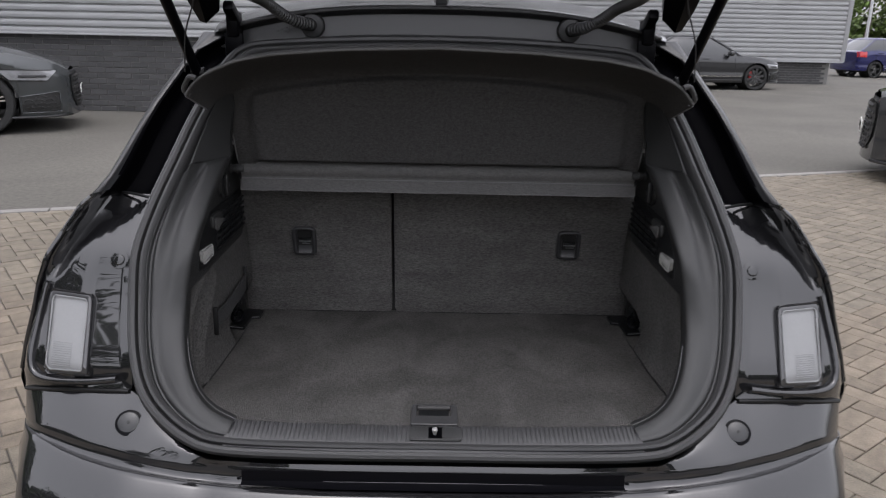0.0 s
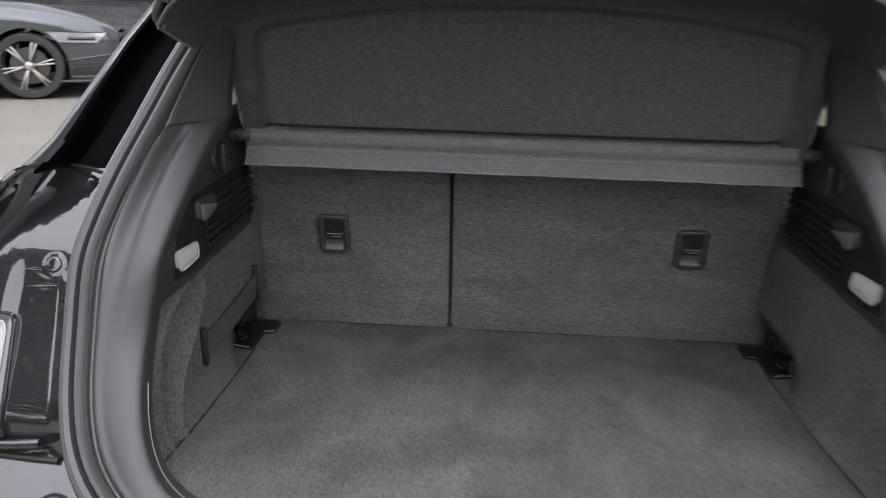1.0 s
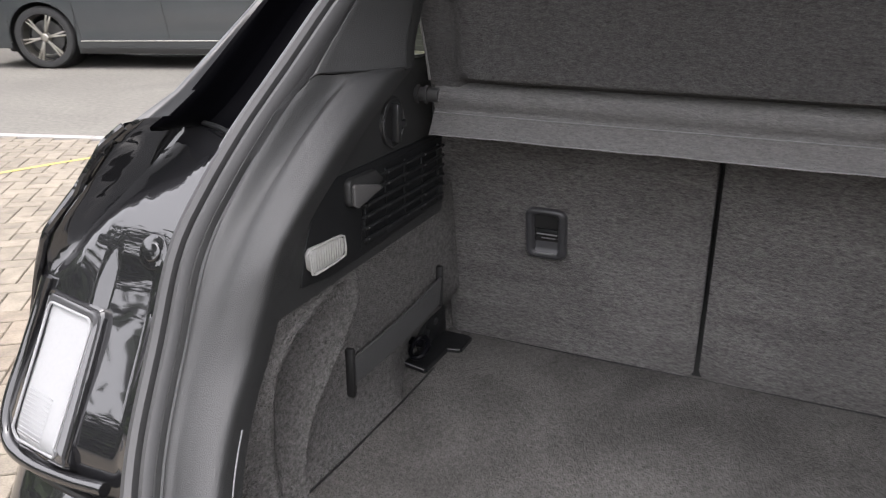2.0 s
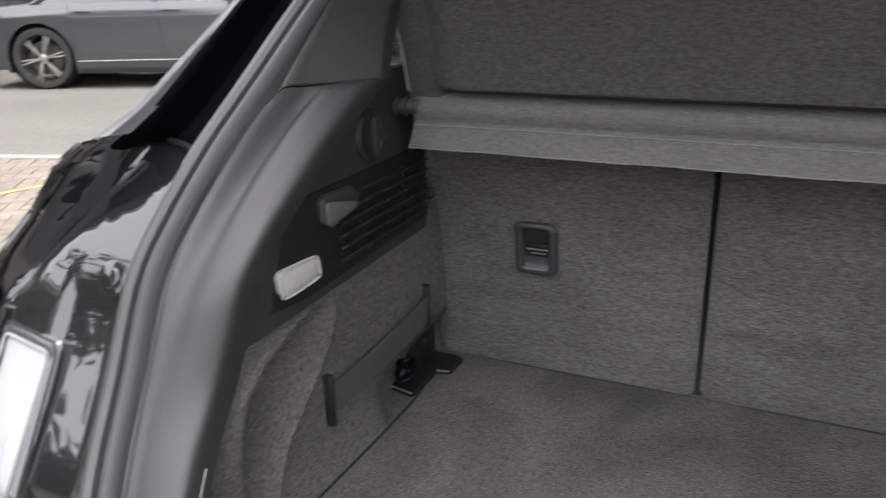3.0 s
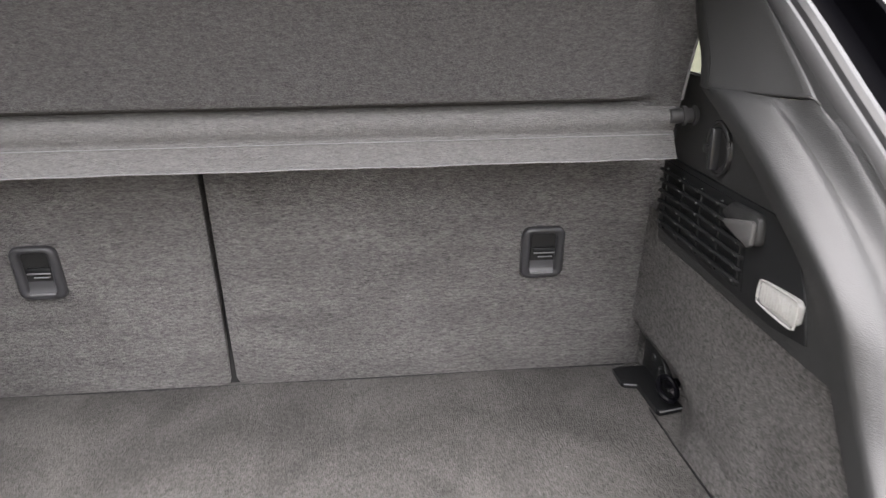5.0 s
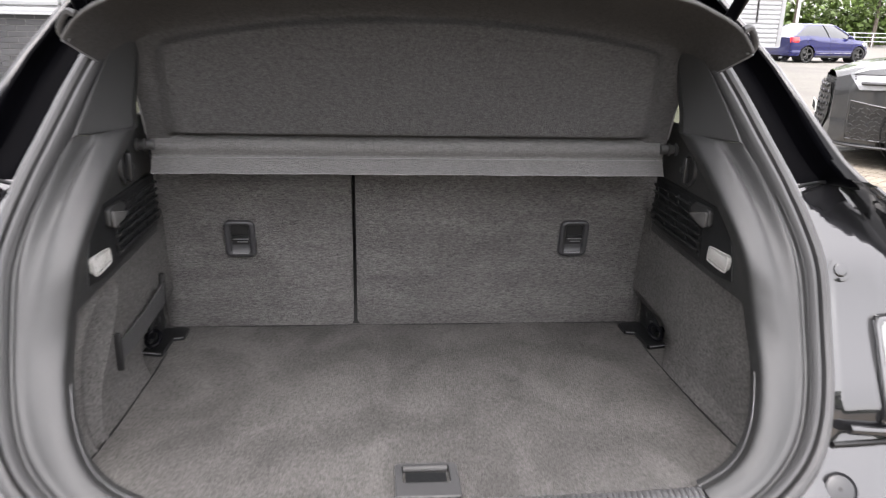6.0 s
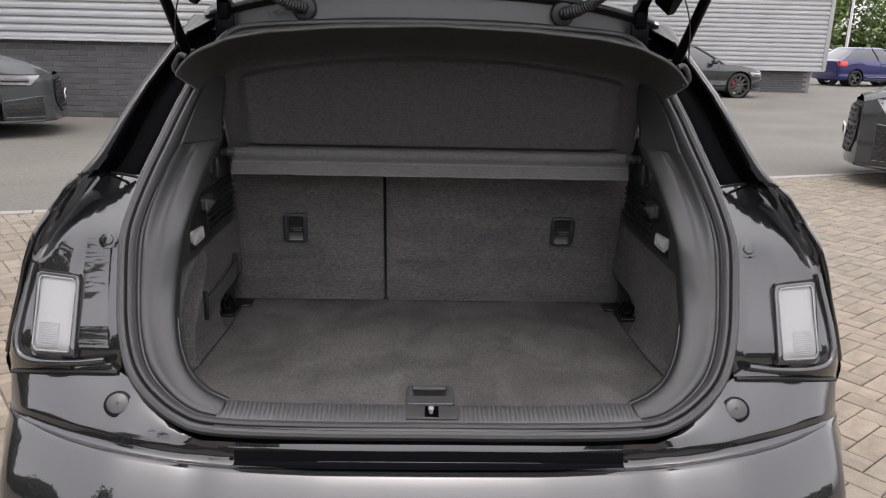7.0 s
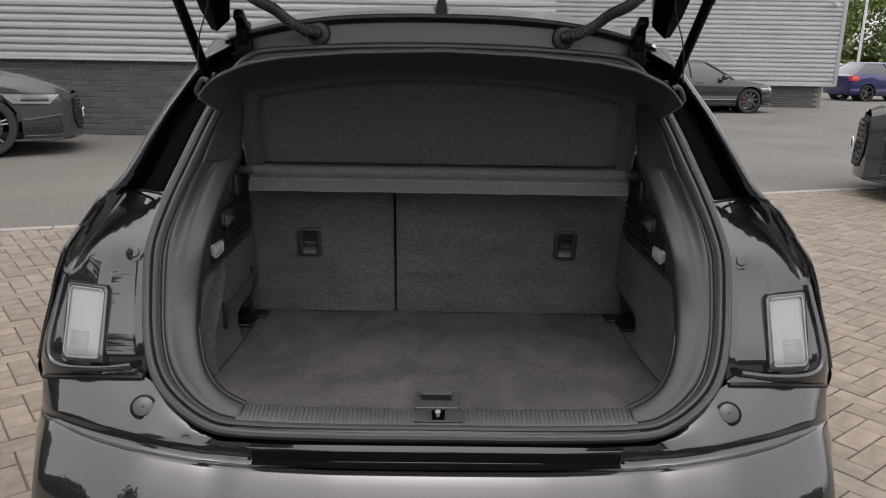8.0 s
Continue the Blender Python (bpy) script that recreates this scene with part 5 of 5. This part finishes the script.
    rb = grid([loop(.90, .006), loop(.95, .004), [(x * .93, (t0 + t1) / 2 + (y - (t0 + t1) / 2) * .95, z + .03) for x, y, z in loop(.97)], [(x * .6, (t0 + t1) / 2 + (y - (t0 + t1) / 2) * .7, z + .045) for x, y, z in loop(.97)], [(x * .05, (t0 + t1) / 2 + (y - (t0 + t1) / 2) * .3, z + .05) for x, y, z in loop(.97)]], wrap=True)
    add("roof", rb, paint, root)
    for s in SIDES:
        for k in (0, 11):
            pts = [Vector(loop(f, .004)[k]) for f in np.linspace(0, .95, 8)]
            add("pillar", tube([Vector((s * p.x, p.y, p.z)) for p in pts], .03, 8), paint, root)
        pts = [Vector(loop(f, .002)[6]) for f in np.linspace(0, .95, 8)]
        add("pillar", tube([Vector((s * p.x, p.y, p.z)) for p in pts], .022, 8), BLACK, root)
    add("underbody", box((0, L / 2, .26), (W * .8, L * .88, .12), .03), BLACK, root)
    root.matrix_basis = place
    return root


CABIN_GLASS = mat("cabin_glass", (0.012, 0.014, 0.015), 0.05, vary=0.02, coat=1.0)
GREY_PAINT = car_paint("grey_paint", (0.055, 0.060, 0.062))
DARK_PAINT = car_paint("anthracite_paint", (0.040, 0.041, 0.042))
NOIR_PAINT = car_paint("dark_grey_paint", (0.02, 0.021, 0.023))
BLUE_PAINT = car_paint("blue_paint", (0.009, 0.011, 0.085))
SILVER_PAINT = car_paint("white_car_paint", (0.62, 0.63, 0.64))


def by_wheel(wx, wy_, heading, W, along):
    """The tail's middle on the ground, from where a wheel of the camera's side stands."""
    h = radians(heading)
    side = 1 if math.cos(h) > 0 else -1
    nx, ny = -math.sin(h) * side, math.cos(h) * side
    return (wx + nx * W / 2 - math.cos(h) * along, wy_ + ny * W / 2 - math.sin(h) * along)


SALOON_BELT = ((0, .1, 1.0, 2.0, 3.6, 4.3, 4.8, 5.08, 5.2), (.90, .97, 1.02, 1.03, 1.03, 1.01, .95, .88, .80))
DECK = ((0, 1.0, 3.0, 4.2, 5.2), (.02, .05, .04, .05, .02))
LONG_BELT = ((0, .1, 1.05, 2.1, 3.8, 4.4, 4.9, 5.22, 5.40, 5.50), (.95, 1.02, 1.08, 1.09, 1.10, 1.08, 1.01, .93, .86, .79))
parked_car("saloon_car", "grey luxury saloon parked beside a brick plinth", by_wheel(-5.76, 8.15, 23.5, 2.0, 4.47), 23.5, 5.50, 2.0, 1.55, GREY_PAINT, 4.47, .92, .40, LONG_BELT, DECK, (.79, 3.94, 1.63, 3.1), spokes=6, lamp=((.12, .80), (.67, .80), 1), intake=(.56, .12, .27, .53))
COUPE_BELT = ((0, .1, 1.0, 2.0, 3.2, 3.9, 4.5, 4.72), (.88, .95, .96, .93, .90, .86, .76, .66))
parked_car("coupe_car", "black sports coupe with red brake calipers by a white wall", by_wheel(8.66, 19.4, 8, 1.86, 3.85), 8, 4.72, 1.86, 1.42, NOIR_PAINT, 3.85, 1.08, .34, COUPE_BELT, ((0, 1, 3, 4.7), (.02, .04, .04, .02)), (.5, 3.45, 1.45, 2.6), rim=DARK_RIM, caliper=RED, spokes=10, lamp=((.14, .60), (.58, .69), 1))
SUV_BELT = ((0, .1, 1.0, 2.2, 3.2, 3.8, 4.2, 4.45), (1.0, 1.08, 1.08, 1.05, 1.03, 1.0, .93, .84))
parked_car("sport_utility_car", "dark grey sport utility car with a black honeycomb grille", by_wheel(4.97, 5.50, 152, 1.90, 3.62), 152, 4.45, 1.90, 1.62, DARK_PAINT, 3.62, .92, .37, SUV_BELT, DECK, (.35, 3.3, .85, 2.5), rim=DARK_RIM, spokes=5, lamp=((.10, .62), (.74, .88), 1), intake=(.60, .14, .28, .64))
HATCH_BELT = ((0, .1, .8, 2.0, 2.9, 3.5, 3.95), (.92, .98, 1.02, .95, .90, .84, .70))
parked_car("blue_hatchback_car", "bright blue three-door hatchback beyond the building corner", by_wheel(16.6, 27.6, 12, 1.72, .75), 12, 3.95, 1.72, 1.48, BLUE_PAINT, 3.25, .75, .31, HATCH_BELT, ((0, 1, 3, 4), (.02, .04, .04, .02)), (.12, 3.1, .80, 2.1), rim=DARK_RIM, rear_lamp=True, spokes=5, lamp=((.12, .6), (.62, .76), 1))
parked_car("estate_car", "nearly black estate car parked far across the yard", (24.5, 47.0), 205, 4.6, 1.84, 1.45, NOIR_PAINT, 3.75, .98, .33, SALOON_BELT, DECK, (.3, 3.4, .7, 2.6), rim=RIM, spokes=5, lamp=((.12, .6), (.60, .74), 1))
parked_car("white_car", "white hatchback parked in a far row", (27.5, 50.0), 200, 4.2, 1.80, 1.48, SILVER_PAINT, 3.4, .85, .32, HATCH_BELT, DECK, (.2, 3.2, .6, 2.3), rim=RIM, spokes=5, lamp=((.12, .6), (.62, .76), 1))

# ---- trees, lamp post and far edge of the yard ----
BARK = mat("bark", (0.12, 0.10, 0.08), 0.9, vary=0.35, scale=6, bump=1.0, fine=30)
LEAF = mat("spring_leaves", (0.085, 0.135, 0.025), 0.6, vary=0.3, scale=2.0, per_island=0.45)
LEAF_DARK = mat("dark_leaves", (0.045, 0.075, 0.02), 0.6, vary=0.3, scale=2.0, per_island=0.45)


def tree(at, height, spread, leaf, seed, label, leaves=7000, size=.15):
    rnd = random.Random(seed)
    t = thing("tree", (at[0], at[1], 0), label, "tree", "trees round the yard")
    b = bmesh.new()
    base = Vector((at[0], at[1], 0))
    trunk = smooth_line([base, base + Vector((.1, .05, height * .3)), base + Vector((-.1, .1, height * .6)), base + Vector((.05, 0, height * .92))], 14)
    rows = []
    for i, p in enumerate(trunk):
        r = .16 * (height / 8) * (1 - .88 * i / 13)
        rows.append([p + Vector((r * math.cos(a), r * math.sin(a), 0)) for a in np.linspace(0, 2 * math.pi, 9)[:-1]])
    grid(rows, b, wrap=True)
    ends = []
    for k in range(16):
        h = height * (.25 + .62 * k / 16)
        a = k * 2.4 + rnd.random()
        reach = spread * (.55 + .5 * rnd.random()) * (1.15 - .75 * k / 16)
        p0 = base + Vector((0, 0, h))
        p1 = p0 + Vector((math.cos(a) * reach * .55, math.sin(a) * reach * .55, height * .07))
        p2 = p0 + Vector((math.cos(a) * reach, math.sin(a) * reach, height * (.10 + .08 * rnd.random())))
        line = smooth_line([p0, p1, p2], 7)
        rows = [[p + Vector((.05 * (1 - .8 * i / 6) * math.cos(c), .05 * (1 - .8 * i / 6) * math.sin(c), 0)) for c in np.linspace(0, 2 * math.pi, 6)[:-1]] for i, p in enumerate(line)]
        grid(rows, b, wrap=True)
        ends += [line[3], line[4], line[5], line[6]]
    ends.append(trunk[-1])
    part("trunk", b, BARK, t, "brown trunk with limbs")
    vv, ff = [], []
    for k in range(leaves):
        c = ends[rnd.randrange(len(ends))]
        o = Vector((rnd.gauss(0, 1), rnd.gauss(0, 1), rnd.gauss(0, .8))) * spread * .17
        p = c + o - base
        if p.z < height * .18:
            continue
        u = Vector((rnd.gauss(0, 1), rnd.gauss(0, 1), rnd.gauss(0, 1))).normalized()
        w = u.cross(Vector((rnd.gauss(0, 1), rnd.gauss(0, 1), rnd.gauss(0, 1)))).normalized()
        s_ = size * (.6 + .8 * rnd.random())
        n0 = len(vv)
        fold = u.cross(w) * s_ * .25
        for q in (-u * s_, w * s_ * .55 + fold, u * s_, -w * s_ * .55 + fold):
            vv.append(tuple(p + q))
        ff += [(n0, n0 + 1, n0 + 2), (n0, n0 + 2, n0 + 3)]
    me = bpy.data.meshes.new("crown")
    me.from_pydata(vv, [], ff)
    me.materials.append(leaf)
    o = new("crown", me)
    o.parent = t
    tagged(o, "loose crown of small leaves")
    return t


for k, (x, y, h, w, lf) in enumerate(((29, 58, 9.5, 3.2, LEAF), (34, 60, 10.5, 3.6, LEAF), (39, 57, 9.0, 3.4, LEAF), (44, 62, 11.0, 4.0, LEAF_DARK), (33, 70, 12.0, 4.2, LEAF_DARK), (50, 60, 9.5, 3.5, LEAF))):
    tree((x, y), h, w, lf, 11 + k, "light green tree in spring leaf beyond the yard" if lf is LEAF else "darker full-leaved tree beyond the yard")
# trees behind, which the paint mirrors
for k, (x, y, h, w) in enumerate(((-13.5, -13, 5.2, 2.4), (-18, -11, 6.0, 2.6), (-14, -4, 5.0, 2.2), (-15, 1.5, 5.4, 2.4), (-14.5, 6.5, 5.0, 2.2), (-14.5, -9.5, 5.6, 2.2), (-14.0, -7.0, 5.0, 2.0), (-8.0, -8.2, 10.5, 3.0), (9.5, -17, 5.5, 2.4))):
    tree((x, y), h, w, LEAF_DARK, 40 + k, "dark green tree at the near edge of the yard", 4000, .2)

rnd = random.Random(77)
vv, ff = [], []
for k in range(16000):
    x, y, z = rnd.uniform(20, 70), 66 + rnd.gauss(0, .8), abs(rnd.gauss(0, 1)) * 1.6 + .2 + .8 * math.sin(rnd.uniform(20, 70))
    u = Vector((rnd.gauss(0, 1), rnd.gauss(0, 1), rnd.gauss(0, 1))).normalized() * .26
    w = u.cross(Vector((rnd.gauss(0, 1), rnd.gauss(0, 1), rnd.gauss(0, 1))).normalized())
    n0 = len(vv)
    vv += [(x - u.x, y - u.y, z - u.z), (x + w.x, y + w.y, z + w.z), (x + u.x, y + u.y, z + u.z), (x - w.x, y - w.y, z - w.z)]
    ff.append((n0, n0 + 1, n0 + 2, n0 + 3))
me = bpy.data.meshes.new("hedge")
me.from_pydata(vv, [], ff)
me.materials.append(LEAF)
tagged(new("hedge", me), "green hedge along the far side of the yard", "hedge", kind="stuff")
# unseen hedge behind and beside the camera, added to darken the paint's reflections
vv, ff = [], []
for k in range(14000):
    x, y = rnd.uniform(-24, 13), -16 + rnd.gauss(0, .7)
    z = rnd.uniform(.1, 2.6 + .5 * math.sin(x * 1.3) + .3 * math.sin(x * 3.1))
    u = Vector((rnd.gauss(0, 1), rnd.gauss(0, 1), rnd.gauss(0, 1))).normalized() * .26
    w = u.cross(Vector((rnd.gauss(0, 1), rnd.gauss(0, 1), rnd.gauss(0, 1))).normalized())
    n0 = len(vv)
    vv += [(x - u.x, y - u.y, z - u.z), (x + w.x, y + w.y, z + w.z), (x + u.x, y + u.y, z + u.z), (x - w.x, y - w.y, z - w.z)]
    ff.append((n0, n0 + 1, n0 + 2, n0 + 3))
for k in range(30000):
    if k % 4:
        x, y = -13.5 + rnd.gauss(0, .9), rnd.uniform(-16, 6.5)
        z = rnd.uniform(.1, (3.4 if y < -2 else 2.6) + .5 * math.sin(y * 1.1) + .3 * math.sin(y * 2.7))
    else:
        x, y = 15 + rnd.gauss(0, .7), rnd.uniform(-16, -2)
        z = rnd.uniform(.1, 2.6 + .5 * math.sin(y * 1.3) + .3 * math.sin(y * 2.9))
    u = Vector((rnd.gauss(0, 1), rnd.gauss(0, 1), rnd.gauss(0, 1))).normalized() * .26
    w = u.cross(Vector((rnd.gauss(0, 1), rnd.gauss(0, 1), rnd.gauss(0, 1))).normalized())
    n0 = len(vv)
    vv += [(x - u.x, y - u.y, z - u.z), (x + w.x, y + w.y, z + w.z), (x + u.x, y + u.y, z + u.z), (x - w.x, y - w.y, z - w.z)]
    ff.append((n0, n0 + 1, n0 + 2, n0 + 3))
me = bpy.data.meshes.new("hedge")
me.from_pydata(vv, [], ff)
me.materials.append(LEAF_DARK)
tagged(new("hedge", me), "unseen dark green hedge added for the car's paint to mirror", "hedge", kind="stuff")
GALV = mat("galvanised_steel", (0.50, 0.51, 0.52), 0.5, 0.6, vary=0.1)
post = thing("lamp_post", (21.6, 37.6, 0), "tall pale galvanised lamp post", "lamp post")
part("pole", cyl((21.6, 37.6, 0), (21.6, 37.6, 7.5), .075, .05, 18), GALV, post)
part("pole_base", cyl((21.6, 37.6, 0), (21.6, 37.6, 1.1), .10, .10, 18, None, .01), GALV, post)
part("lamp_head", box((21.6, 37.3, 7.5), (.22, .75, .12), .03), GALV, post)
fence = thing("boundary_fence", (38, 54, 0), "pale steel boundary fence along the far side", "fence")
for k in range(26):
    part("fence_post", box((22 + 1.5 * k, 54, .55), (.06, .06, 1.1), .008), GALV, fence)
for z in (.45, .75, 1.05):
    part("fence_rail", box((40.8, 54, z), (38, .04, .05), .006), GALV, fence)
hut = thing("security_camera", (12.2, 22.4, 3.05), "small grey camera on the cladding", "camera")
part("camera_body", cyl((12.2, 22.2, 3.10), (12.2, 22.45, 3.14), .06, .06, 14, None, .01), GALV, hut)
part("camera_arm", box((12.27, 22.52, 3.18), (.08, .16, .06), .01), GALV, hut)
cover = part("drain_cover", cyl((10.4, 14.3, .001), (10.4, 14.3, .008), .36, .36, 28), mat("iron_cover", (0.05, 0.05, 0.05), 0.6, .5))
tagged(cover, "dark round iron drain cover in the asphalt", "drain cover")

# ---- paving, kerb and brickwork ----
def kerb_y(x):
    return 5.30 + .318 * x


HB = radians(37)
EX_, EY_ = Vector((math.cos(HB), math.sin(HB), 0)), Vector((-math.sin(HB), math.cos(HB), 0))
paving = thing("pavement", (0, 0, 0), "herringbone clay paver bay", "pavement", kind="structure")
bed = [[(x, y, .003) for y in (-9.0, kerb_y(x) + .02)] for x in (-11, -6, 0, 6, 11)]
part("paving_bed", grid(bed), JOINT, paving)
PW = .096


def paver_bm(u0, v0, u1, v1):
    b, g, h = .003, .0024, .0125
    rows = []
    for inset, z in ((g, .002), (g, h - .003), (g + b, h)):
        rows.append([(u0 + inset, v0 + inset, z), (u1 - inset, v0 + inset, z), (u1 - inset, v1 - inset, z), (u0 + inset, v1 - inset, z)])
    return rows


piece_mesh = []
for (du, dv) in ((2, 1), (1, 2)):
    b = grid(paver_bm(-du * PW / 2, -dv * PW / 2, du * PW / 2, dv * PW / 2), wrap=True)
    b.verts.ensure_lookup_table()
    b.faces.new([b.verts[i] for i in (8, 9, 10, 11)])
    me = bpy.data.meshes.new("paver")
    b.to_mesh(me)
    b.free()
    me.materials.append(PAVER)
    piece_mesh.append(me)
PAVER_REST = mat("clay_paver_rest", (0.150, 0.129, 0.099), 0.85, vary=0.38, scale=14, bump=0.8, fine=170, per_island=0.16)
vv, ff, count = [], [], 0
for i in range(-260, 261):
    for j in range(-70, 71):
        ou, ov = i + 2 * j, i - 2 * j
        for k, (cu, cv) in enumerate(((1.0, .5), (.5, 2.0))):
            u, v = (ou + cu) * PW, (ov + cv) * PW
            x, y = u * EX_.x + v * EY_.x, u * EX_.y + v * EY_.y
            if not (-7.5 < x < 7.5 and -5.5 < y < kerb_y(x) - .12):
                continue
            if abs(x) < .75 and .1 < y < 3.5:
                continue
            near = 1.25 < abs(x) < 2.65 and .95 < y < 2.45
            tilt = .0012 * math.sin(12.9 * u + 78.2 * v)
            if near and count < 300:
                o = new("paver", piece_mesh[k])
                o.parent = paving
                o.matrix_basis = Matrix.Translation((x, y, tilt)) @ Matrix.Rotation(HB, 4, "Z")
                count += 1
                continue
            du, dv = ((1.0, .5), (.5, 1.0))[k]
            n0 = len(vv)
            for ring_ in paver_bm(u - du * PW, v - dv * PW, u + du * PW, v + dv * PW):
                for (a, b_, z) in ring_:
                    vv.append((a * EX_.x + b_ * EY_.x, a * EX_.y + b_ * EY_.y, z + tilt))
            for r_ in range(2):
                for q in range(4):
                    ff.append((n0 + 4 * r_ + q, n0 + 4 * r_ + (q + 1) % 4, n0 + 4 * r_ + 4 + (q + 1) % 4, n0 + 4 * r_ + 4 + q))
            ff.append((n0 + 8, n0 + 9, n0 + 10, n0 + 11))
me = bpy.data.meshes.new("paver_field")
me.from_pydata(vv, [], ff)
me.materials.append(PAVER_REST)
rest = new("paver_field", me)
rest.parent = paving
rest["kind"] = "stuff"

KERB = mat("pale_kerb", (0.22, 0.21, 0.195), 0.85, vary=0.15, scale=15, bump=0.5, fine=100, per_piece=0.08)
kerb = thing("kerb", (0, 5.5, 0), "pale flush concrete edging between pavers and asphalt", "kerb", kind="structure")
ka = math.atan(.318)
for k in range(18):
    x = -8.1 + .93 * k
    part("kerb_stone", box((x, kerb_y(x) - .045, .004), (.965, .10, .03), .005, None, Matrix.Rotation(ka, 4, "Z")), KERB, kerb)
YELLOW = mat("worn_yellow_paint", (0.34, 0.28, 0.07), 0.7, vary=0.4, scale=25)
mark = part("bay_line", grid([[(-4.62, 2.35, .0155), (-4.575, 2.35, .0155)], [(-4.42, 3.0, .0155), (-4.375, 3.0, .0155)], [(-4.16, 3.7, .0155), (-4.115, 3.7, .0155)]]), YELLOW)
tagged(mark, "worn yellow painted bay line on the pavers", "road marking", kind="structure")


def brick_mesh(name, w, h, m):
    b = bmesh.new()
    rows = []
    for inset, d in ((0, .02), (0, -.004), (.004, -.008)):
        rows.append([(-w / 2 + inset, d, -h / 2 + inset), (w / 2 - inset, d, -h / 2 + inset), (w / 2 - inset, d, h / 2 - inset), (-w / 2 + inset, d, h / 2 - inset)])
    grid(rows, b, wrap=True)
    b.verts.ensure_lookup_table()
    b.faces.new([b.verts[i] for i in (8, 9, 10, 11)])
    bmesh.ops.recalc_face_normals(b, faces=b.faces)
    me = bpy.data.meshes.new(name)
    b.to_mesh(me)
    b.free()
    me.materials.append(m)
    return me


BRICK_REST = mat("grey_brick_rest", (0.060, 0.0595, 0.061), 0.8, vary=0.15, scale=6, bump=0.5, fine=90, per_island=0.2)
BW, BH = .28, .0885


def brickwork(wall, x0, x1, y, z1, near0, near1, bw, bh):
    """Courses of bricks in front of a mortar plinth; those of one stretch are pieces of their own."""
    one = brick_mesh("brick", bw - .014, bh - .013, BRICK)
    vv, ff = [], []
    base = wall.location
    rows = int(z1 / bh)
    for r_ in range(rows):
        x = x0 + (bw / 2 if r_ % 2 else 0)
        while x < x1 - bw / 2:
            z = bh * (r_ + .5)
            dy = .0015 * math.sin(31 * x + 17 * r_)
            if near0 < x < near1:
                o = new("brick", one)
                o.parent = wall
                o.matrix_basis = Matrix.Translation(Vector((x, y + dy, z)) - base)
            else:
                n0 = len(vv)
                for v in one.vertices:
                    vv.append((v.co.x + x - base.x, v.co.y + y + dy - base.y, v.co.z + z - base.z))
                for p_ in one.polygons:
                    ff.append(tuple(n0 + q for q in p_.vertices))
            x += bw
    me = bpy.data.meshes.new("brick_field")
    me.from_pydata(vv, [], ff)
    me.materials.append(BRICK_REST)
    o = new("brick_field", me)
    o.parent = wall
    o["kind"] = "stuff"


brickwork(wall_l, -29.0, 1.8, 11.245, 1.25, -8.4, -3.4, BW, BH)
brickwork(wall_r, 2.0, 12.3, 22.795, .69, 9.2, 12.3, .225, .075)
